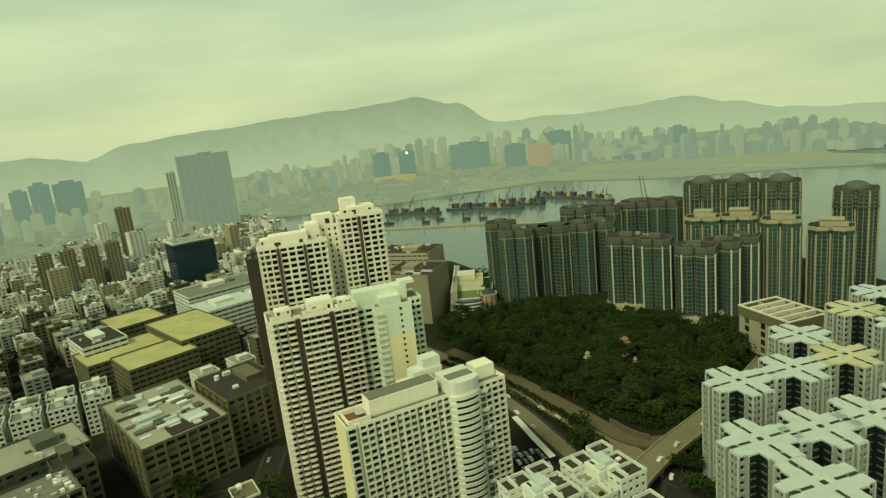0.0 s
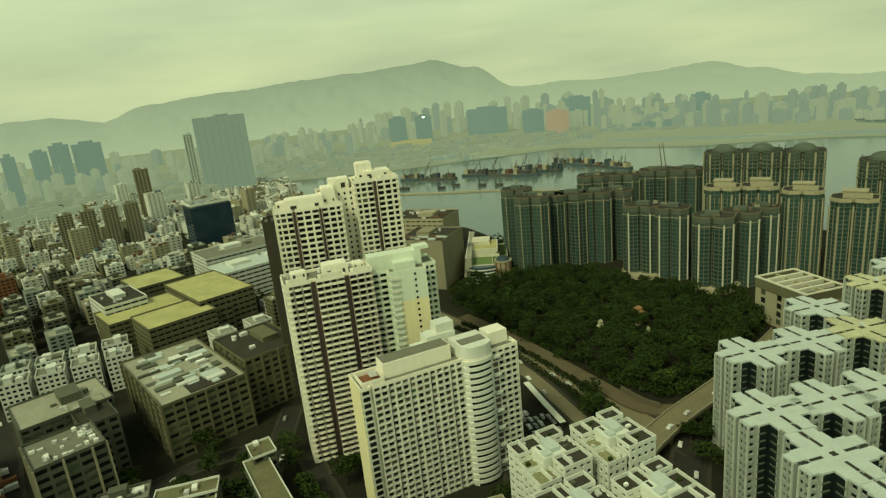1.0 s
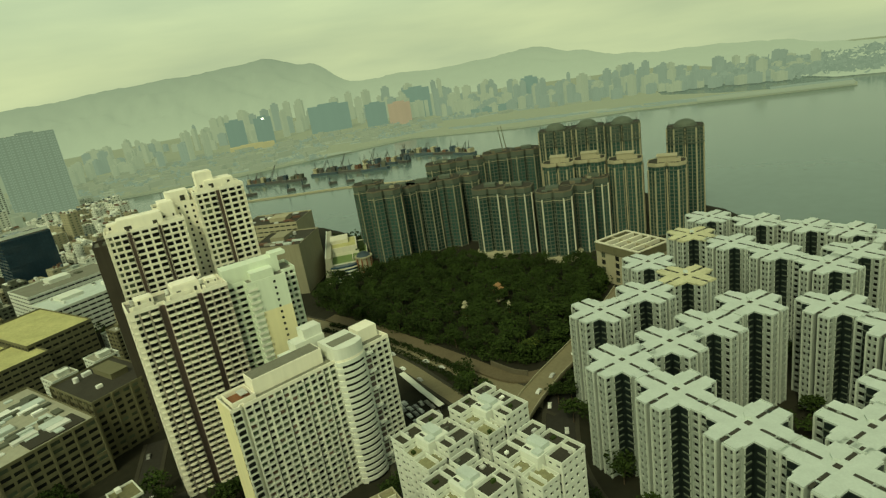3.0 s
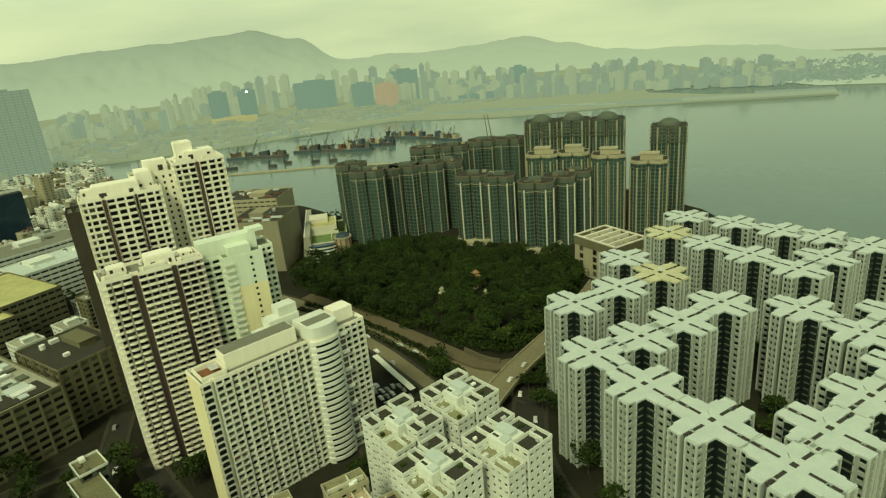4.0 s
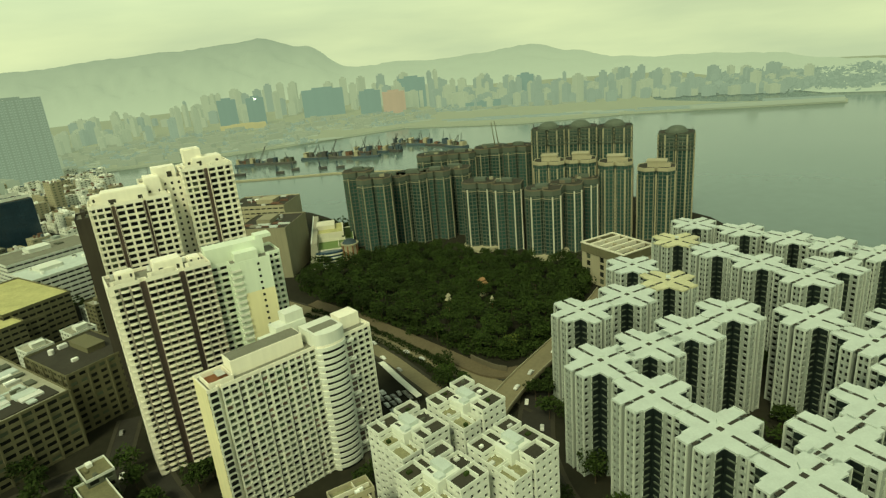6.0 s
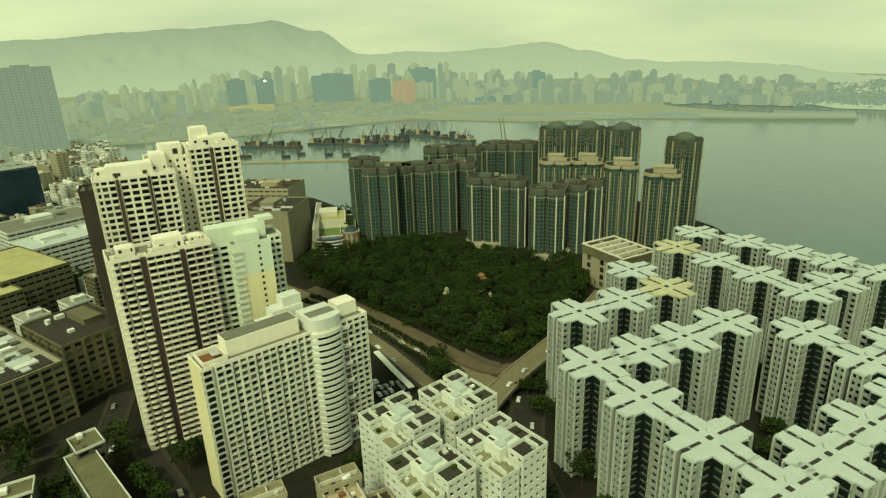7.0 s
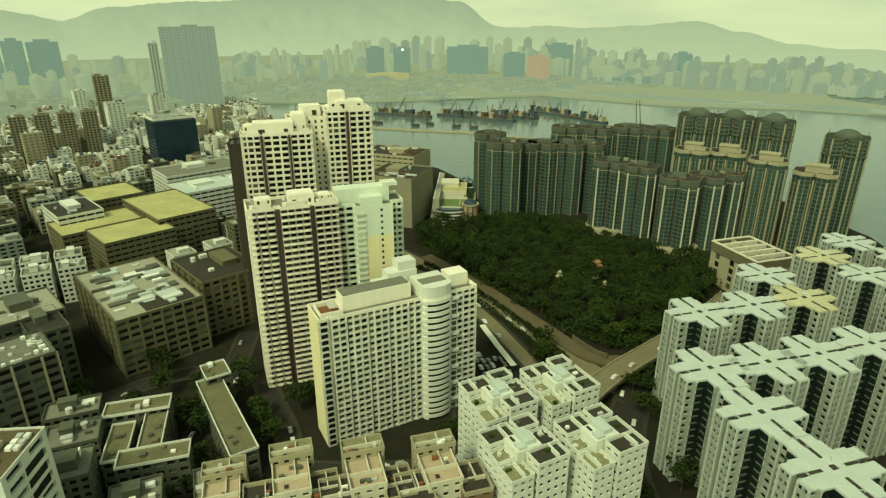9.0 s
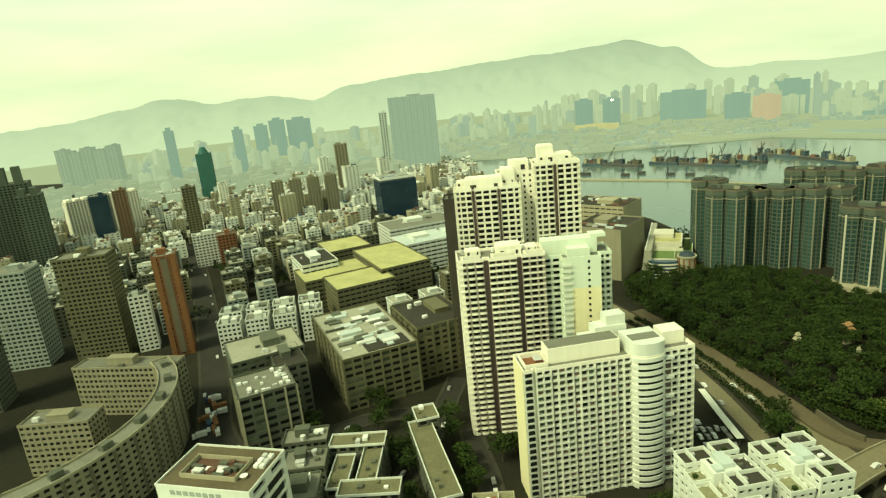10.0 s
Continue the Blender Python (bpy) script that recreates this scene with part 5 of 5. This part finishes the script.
placed += [(106, 229), (111, 235), (100, 231), (104, 205), (110, 212), (116, 207), (122, 214), (99, 214), (112, 199), (128, 205), (119, 222), (64, 262), (60, 256), (70, 250), (66, 272), (-100, 240), (-70, 222), (-66, 214), (-82, 176), (-90, 168), (-60, 205), (-104, 172), (-53, 226),
           (165, 165), (175, 158), (185, 170), (160, 150), (190, 150), (150, 160), (215, 190), (208, 206), (140, 150), (135, 205), (200, 255), (205, 270), (-48, 232), (-40, 236), (-118, 240), (-125, 226), (-84, 188), (-98, 160), (20, 205), (12, 200), (76, 160), (74, 140), (95, 150), (97, 170), (-104, 214), (-98, 222), (-91, 210), (-86, 226), (-96, 234), (-79, 238), (-84, 250), (-105, 222), (-112, 216), (-68, 180), (-74, 172), (-64, 196), (-148, 226), (-152, 236), (-120, 254), (-128, 262)]
for x, y in placed:
    k = rng.randrange(4)
    m = pose(x, y, 0, 0, 0, rng.uniform(0, 360)) 
    if k not in used:
        trees[k].matrix_basis = m
        used.add(k)
    else:
        copy_thing(trees[k], m)
bright = copy_thing(trees[1], pose(107, 279, 0, 0, 0, 30))
tagged(bright, "lighter yellow-green tree at the park's corner")
fresh = material("young leaves", (0.12, 0.14, 0.03), 0.8, 0.3, 0.3, spread=0.5)
for o in bright.children:
    if o.name.startswith("crown"):
        o.data = o.data.copy()
        o.data.materials[0] = fresh

under = Mesh()
rng = random.Random(14)
edge = smooth([(6, 432), (30, 386), (56, 342), (78, 304), (98, 276), (118, 278), (140, 296), (166, 319), (194, 348)], 12)
for x, y in edge:
    for _ in range(3):
        leaf_clumps(under, rng, x + rng.uniform(-4, 5), y + rng.uniform(-3, 6), rng.uniform(1.5, 4.0), rng.uniform(2.2, 4.0), rng.uniform(1.8, 3.2), 46, 0.7)
tagged(part("undergrowth", under, leaf, None), "dark shrubs crowding the park's edge", "shrubs", kind="stuff")

hedge = Mesh()
rng = random.Random(4)
for k, (x, y) in enumerate(smooth([(8, 390), (32, 356), (51, 320), (66, 287), (76, 260)], 16)):
    leaf_clumps(hedge, rng, x + rng.uniform(-1, 1), y, 1.4, 2.1, 1.6, 60, 0.55)
    leaf_clumps(hedge, rng, x - 6 + rng.uniform(-1, 1), y - 4, 1.0, 2.2, 1.3, 40, 0.55)
h_ = part("hedge", hedge, leaf, None)
tagged(h_, "dark hedge strip between two roads", "hedge", kind="stuff")


def pavilion(x, y, s, mat, label):
    t = thing("pavilion", x, y, 25, 0, label, "pavilion")
    for a in (-1, 1):
        for b in (-1, 1):
            part("post", Mesh().box(a * 2.2 * s, b * 1.7 * s, 0, 0.4, 0.4, 9.0), brick, t)
    part("lower_roof", Mesh().prism(rect_pts(7 * s, 5.6 * s), 8.6, 10.4, rect_pts(3.6 * s, 2.6 * s)), mat, t)
    part("upper_roof", Mesh().prism(rect_pts(4.8 * s, 3.8 * s), 11.2, 13.0, rect_pts(2.6 * s, 0.4 * s)), mat, t)
    part("plinth", Mesh().prism(rect_pts(6 * s, 5 * s), 0, 0.6), beige, t)


terracotta = material("terracotta roof tile", (0.30, 0.17, 0.08), 0.7, 0.2, 0.3)
pavilion(121, 363, 1.0, terracotta, "small pavilion with an orange tiled two-tier roof")
pavilion(92, 347, 0.6, beige, "tiny pale-roofed shelter among the trees")
pavilion(116, 330, 0.4, beige, "tiny pale-roofed shelter among the trees")

t = thing("canopy", 42.0, 272, 0, 0, "long white walkway canopy by the parked cars", "canopy")
part("roof", ribbon(Mesh(), [(-5.5, 22), (0, 0), (5.5, -20)], 3.2, 3.6, 3.9), offwhite, t)
for k in range(6):
    part("post", Mesh().box(-5.2 + 2.1 * k, 20 - 8 * k, 0, 0.2, 0.2, 3.7), steel, t)


def car(label):
    t = thing("car", 0, 0, 0, 0, label, "car", "parked cars")
    part("body", Mesh().prism(rect_pts(1.8, 4.3), 0.35, 0.95, rect_pts(1.7, 4.1)).prism(rect_pts(1.6, 2.3, 0, -0.1), 0.95, 1.5, rect_pts(1.5, 1.95, 0, -0.1)), carpaint, t)
    part("windscreen", Mesh().prism(rect_pts(1.62, 2.2, 0, -0.1), 1.0, 1.4, rect_pts(1.4, 1.9, 0, -0.1)), glass, t)
    for a in (-0.8, 0.8):
        for b in (-1.35, 1.35):
            m = Mesh()
            k = 10
            m.v = [(a + s * 0.1, b + 0.34 * math.cos(q * 6.283 / k), 0.34 + 0.34 * math.sin(q * 6.283 / k)) for s in (-1, 1) for q in range(k)]
            m.f = [(q, (q + 1) % k, k + (q + 1) % k, k + q) for q in range(k)] + [tuple(range(k)), tuple(range(2 * k - 1, k - 1, -1))]
            part("wheel", m, roofdark, t)
    return t


first_car = car("small car parked or driving on the road")
first_car.matrix_basis = pose(31, 268, 0.1, 0, 0, 30)
rng = random.Random(8)
spots = []
for i in range(5):
    for j in range(4):
        if rng.random() < 0.72:
            spots.append((29 + i * 3.1 + j * 1.4 + rng.uniform(-0.3, 0.3), 268 - j * 6.0 + i * 0.4 + rng.uniform(-0.8, 0.8), 0.05, 15 + rng.uniform(-9, 9)))
for line, w, m in ROADS:
    pts_ = smooth(line, 6)
    for i in range(2, len(pts_) - 2):
        if rng.random() < (0.1 if m is deckmat else 0.3):
            a, b = Vector(pts_[i - 1]), Vector(pts_[i + 1])
            d = (b - a).normalized()
            s = rng.choice((-1, 1)) * w * rng.choice((0.22, 0.4))
            spots.append((pts_[i][0] - d.y * s, pts_[i][1] + d.x * s, 0.16, math.degrees(math.atan2(d.y, d.x)) + 90))
for i in (8, 14, 19, 22):
    spots.append((deck[i][0] + 1.5, deck[i][1] - 1.5, 7.0, -50))
for x, y, z, yaw in spots:
    copy_thing(first_car, pose(x, y, z, 0, 0, yaw))


def truck(x, y, yaw, mat, label):
    t = thing("truck", x, y, yaw, 0.1, label, "truck", "lorries in the street")
    part("cab", Mesh().prism(rect_pts(2.3, 1.8, 0, 3.3), 0.5, 2.6, rect_pts(2.2, 1.5, 0, 3.2)), mat, t)
    part("box", Mesh().box(0, -0.6, 0.8, 2.4, 5.4, 2.4), rng.choice((mat, clutter)), t)
    for b in (-2.2, 3.0):
        part("axle", Mesh().box(0, b, 0.1, 2.2, 0.9, 0.8), roofdark, t)


for k in range(14):
    f = rng.uniform(0, 1)
    truck(-205 - 26 * f + rng.uniform(-6, 6), 222 + 38 * f + rng.uniform(-4, 4), 42 + rng.choice((0, 90)), rng.choice((orange, blue, clutter, orange)), "flatbed lorry with a coloured body in the street")

belt = Mesh()
rng = random.Random(77)
for n in range(150):
    deg, r = rng.uniform(-50, -14), rng.uniform(330, 950)
    x, y = r * math.sin(radians(deg)), r * math.cos(radians(deg))
    if any((x - a) ** 2 + (y - b) ** 2 < q * q for a, b, q in KEEP_OUT):
        continue
    leaf_clumps(belt, rng, x, y, 7, rng.uniform(5, 9), 6, 60, 1.5)
for x, y in ((44, 566), (52, 572), (36, 578), (58, 560), (66, 566)):
    leaf_clumps(belt, rng, x, y, 9, 6, 7, 90, 1.3)
tagged(part("street_greenery", belt, leaf, None), "dark green trees crowded between old-town blocks", "trees", kind="stuff")
rng = random.Random(78)

# ---- harbour: moored barges, breakwater and small craft ----
def barge(x, y, yaw, length, width, kind, label):
    t = thing("barge", x, y, yaw, -3.2, label, "barge", "moored work barges")
    t.matrix_basis = t.matrix_basis @ Matrix.Diagonal((1.12, 1.2, 1.45, 1))
    hull = [(-length / 2, -width / 2), (length * 0.42, -width / 2), (length / 2, 0), (length * 0.42, width / 2), (-length / 2, width / 2)]
    part("hull", Mesh().prism(ring(hull, -0.8), -1, 0.4, hull).prism(hull, 0.4, 2.8), steel if kind != 1 else slate, t)
    part("deck", Mesh().prism(ring(hull, -0.6), 2.7, 2.9), roofgrey, t)
    part("wheelhouse", Mesh().box(-length * 0.36, 0, 2.9, length * 0.12, width * 0.6, 5.0).box(-length * 0.36, 0, 7.9, length * 0.14, width * 0.7, 0.4), beige if kind else slate, t)
    r2 = random.Random(int(x * 13 + y))
    for k in range(7 if length > 25 else 0):
        part("cargo", Mesh().box(length * r2.uniform(-0.22, 0.38), width * r2.uniform(-0.2, 0.2), 2.9, r2.uniform(3, 9), r2.uniform(2.5, 6), r2.uniform(1.6, 5.5)), r2.choice((steel, slate, palebrick, greywall, slate, greenwhite)), t)
    if kind:
        bx = -length * 0.12
        for s in (-1, 1):
            m = Mesh()
            m.prism(rect_pts(0.9, 0.9, bx, s * width * 0.3), 2.9, 22 if kind == 2 else 15, rect_pts(0.5, 0.5, bx + (14 if kind == 2 else 8), s * 0.7))
            part("derrick_leg", m, steel, t)
        part("crane_house", Mesh().box(bx - 3, 0, 2.9, 5, 4.5, 4), steel if kind == 1 else slate, t)
    part("mast", Mesh().box(-length * 0.36, 0, 8.3, 0.6, 0.6, 7), steel, t)
    if length > 25:
        part("deck_house", Mesh().box(length * 0.3, 0, 2.9, length * 0.14, width * 0.7, r2.uniform(4, 7)), r2.choice((steel, slate, greywall, beige)), t)
        part("mast", Mesh().prism(rect_pts(0.9, 0.9, length * 0.16, 0), 2.9, r2.uniform(12, 20), rect_pts(0.5, 0.5, length * r2.uniform(-0.05, 0.3), 0)), steel, t)


BARGES = [(-50, 1098, -20, 34, 11, 1), (-22, 1088, -25, 44, 12, 2), (14, 1066, -28, 40, 12, 0), (70, 1072, -30, 48, 13, 1), (98, 1058, -34, 44, 12, 2), (124, 1040, -30, 40, 12, 0),
          (150, 1018, -20, 44, 12, 1), (152, 1060, -50, 40, 13, 2), (178, 1056, -40, 44, 14, 1), (202, 1040, -46, 30, 12, 2), (236, 1104, -40, 44, 12, 0), (258, 1076, -48, 44, 12, 1), (284, 1040, -50, 44, 13, 0), (306, 996, -60, 40, 14, 1)]
for b in BARGES:
    barge(*b, ("flat work barge with cargo on deck", "rusty work barge with derrick legs", "crane barge with tall steel derrick")[b[5]])
for x, y in ((-64, 1006), (-56, 1000), (4, 974), (28, 985), (70, 962), (96, 950), (-140, 1050), (-200, 1075)):
    barge(x, y, -20 + x % 40, 12, 4.5, 0, "small launch moored in the typhoon shelter")
bw = part("breakwater", ribbon(Mesh(), [(-160, 985), (-73, 957), (10, 928), (77, 909), (140, 874), (175, 852)], 5, -8, -1.0), beige, None)
tagged(bw, "thin stone breakwater across the shelter", "breakwater", kind="structure")
t = thing("crane", 362, 952, 30, -3, "pale lattice crane jib rising over the water", "crane")
for s in (-1, 1):
    part("jib", Mesh().prism(rect_pts(1.2, 1.2, s * 5, 0), 0, 42, rect_pts(0.7, 0.7, s * 4 - 8, 0)), tanwall, t)
part("float", Mesh().box(0, 0, -1, 26, 14, 4), steel, t)

# ---- far shore ----
def far_tower(name, x, y, yaw, w, d, h, mat, label, cat="tower block"):
    m = Mesh().prism(rect_pts(w, d), 0, h).box(0, 0, h, w * 0.5, d * 0.5, h * 0.05 + 1.5)
    for s in (-0.3, 0, 0.3):
        m.box(s * w, -d / 2 - 0.5, 0, w * 0.16, 1.2, h * 0.98)
    ob = new(name, m.data(name, mat))
    ob.matrix_basis = pose(x, y, 0.4, 0, 0, yaw)
    return tagged(ob, label, cat, "far shore towers")


rng = random.Random(31)
shapes, far_off = {}, {}
for n in range(760):
    deg = rng.uniform(-44, 47) if n < 480 else rng.uniform(14, 47)
    east = deg > 13
    r = rng.uniform(1650, 2300) if deg > -16 else rng.uniform(1330, 2200)
    if east:
        r = rng.uniform(1560, 1950) + max(0, 26 - deg) * 14
    x, y = r * math.sin(radians(deg)), r * math.cos(radians(deg))
    if -6 < deg < 12 and r < 1900:
        continue
    lift = 1.0 if deg > -8 else 0.62
    h = rng.choice((38, 52, 66, 80, 94) if n < 400 else (26, 34, 42, 50)) * lift * (0.70 if deg > 16 else 0.95) * (0.7 if deg > 34 else 1.0)
    dark = rng.random() < (0.72 if deg > 24 else 0.42 if east else 0.16)
    key = (round(h / 8), rng.randrange(3), dark)
    if r > (1700 if east else 1880):
        m = far_off.setdefault(dark, Mesh())
        a = rng.uniform(-0.5, 0.5)
        w = (11, 15, 24)[key[1]]
        m.box(x, y, 0.4, w, 18, h, a).box(x, y, h, w * 0.5, 9, h * 0.05 + 1.5, a)
        continue
    if key not in shapes:
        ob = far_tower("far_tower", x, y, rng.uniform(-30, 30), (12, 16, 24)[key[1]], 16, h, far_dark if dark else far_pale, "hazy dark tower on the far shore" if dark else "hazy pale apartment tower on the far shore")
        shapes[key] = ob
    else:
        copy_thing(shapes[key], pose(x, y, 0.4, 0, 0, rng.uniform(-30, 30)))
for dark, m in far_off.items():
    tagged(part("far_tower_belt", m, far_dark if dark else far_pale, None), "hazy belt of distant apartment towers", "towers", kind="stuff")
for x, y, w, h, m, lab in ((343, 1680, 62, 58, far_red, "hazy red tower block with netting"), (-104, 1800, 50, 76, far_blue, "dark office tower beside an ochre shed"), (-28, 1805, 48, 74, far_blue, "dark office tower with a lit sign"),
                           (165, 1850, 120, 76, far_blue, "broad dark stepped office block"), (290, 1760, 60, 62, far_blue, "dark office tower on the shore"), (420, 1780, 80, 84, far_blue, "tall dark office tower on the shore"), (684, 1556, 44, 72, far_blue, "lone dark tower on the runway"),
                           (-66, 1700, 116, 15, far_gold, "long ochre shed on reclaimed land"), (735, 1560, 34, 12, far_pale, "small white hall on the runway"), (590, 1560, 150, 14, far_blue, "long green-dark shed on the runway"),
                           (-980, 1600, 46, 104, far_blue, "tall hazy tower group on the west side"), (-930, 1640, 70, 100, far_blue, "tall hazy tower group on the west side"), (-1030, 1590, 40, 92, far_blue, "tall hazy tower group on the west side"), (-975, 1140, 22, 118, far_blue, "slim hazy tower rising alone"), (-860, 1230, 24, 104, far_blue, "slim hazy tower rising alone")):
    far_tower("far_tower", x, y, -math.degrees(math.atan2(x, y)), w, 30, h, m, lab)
sign = part("lit_sign", Mesh().prism(disc(3.2, 10), 0, 4.5), neon, None)
sign.matrix_basis = pose(-26, 1785, 70)
tagged(sign, "small bright sign on a dark tower", "sign")
low = Mesh()
for n in range(520):
    deg, r = rng.uniform(-40, 30), rng.uniform(1270, 1750)
    x, y = r * math.sin(radians(deg)), r * math.cos(radians(deg))
    if y < 1262 or (deg > 14 and r < 1560) or (deg > 4 and r < 1420):
        continue
    low.box(x, y, 0.4, rng.uniform(8, 46), rng.uniform(6, 20), rng.uniform(2, 12), rng.uniform(-0.6, 0.6))
for n in range(900):
    deg, r = rng.uniform(-63, -15), rng.uniform(1120, 1620)
    x, y = r * math.sin(radians(deg)), r * math.cos(radians(deg))
    if y > 1240 or (deg > -19 and r < 1230):
        continue
    low.box(x, y, 0.0, rng.uniform(9, 26), rng.uniform(9, 20), rng.choice((8, 12, 16, 20, 26)), radians(40) + rng.choice((0, 1.57)))
pale_yard, dark_yard = Mesh(), Mesh()
for n in range(230):
    deg, r = rng.uniform(-40, 26), 1275 + 420 * rng.random() ** 1.4
    x, y = r * math.sin(radians(deg)), r * math.cos(radians(deg))
    if y < 1285 or (deg > 14 and r < 1560) or (deg > 4 and r < 1430):
        continue
    (pale_yard if n % 3 else dark_yard).box(x, y, 0.5, rng.uniform(30, 130), rng.uniform(5, 16), rng.uniform(0.3, 1.6), -radians(deg) + rng.uniform(-0.12, 0.12))
for n in range(70):
    f, off = rng.uniform(0, 1), rng.uniform(-22, 22)
    x, y = 400 + 600 * f + off * 0.55, 1345 - 375 * f + off * 0.83
    (pale_yard if n % 5 == 0 else dark_yard).box(x, y, 0.5, rng.uniform(25, 90), rng.uniform(3, 8), rng.uniform(0.3, 3.0), -0.56 + rng.uniform(-0.06, 0.06))
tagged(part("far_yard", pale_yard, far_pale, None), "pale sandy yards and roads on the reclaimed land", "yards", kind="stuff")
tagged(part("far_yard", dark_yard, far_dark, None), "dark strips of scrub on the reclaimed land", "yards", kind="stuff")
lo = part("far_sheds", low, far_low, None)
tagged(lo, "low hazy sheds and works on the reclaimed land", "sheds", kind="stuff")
scrub = Mesh()
for n in range(420):
    deg, r = rng.uniform(-40, 34), rng.uniform(1265, 1720)
    x, y = r * math.sin(radians(deg)), r * math.cos(radians(deg))
    if y < 1270 or (deg > 4 and r < 1430) or (deg > 16 and r < 1580):
        continue
    leaf_clumps(scrub, rng, x, y, 3, rng.uniform(6, 22), 5, 14, 5.0)
for n in range(190):
    deg, r = rng.uniform(40, 60), rng.uniform(1580, 2000)
    leaf_clumps(scrub, rng, r * math.sin(radians(deg)), r * math.cos(radians(deg)), rng.uniform(4, 14), rng.uniform(16, 44), rng.uniform(8, 20), 16, 9.0)
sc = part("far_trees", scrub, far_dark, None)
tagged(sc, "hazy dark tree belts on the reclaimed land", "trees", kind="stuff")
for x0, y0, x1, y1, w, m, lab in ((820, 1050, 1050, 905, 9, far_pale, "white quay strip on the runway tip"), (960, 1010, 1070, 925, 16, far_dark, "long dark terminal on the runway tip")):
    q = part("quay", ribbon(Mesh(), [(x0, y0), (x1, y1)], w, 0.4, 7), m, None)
    tagged(q, lab, "quay")
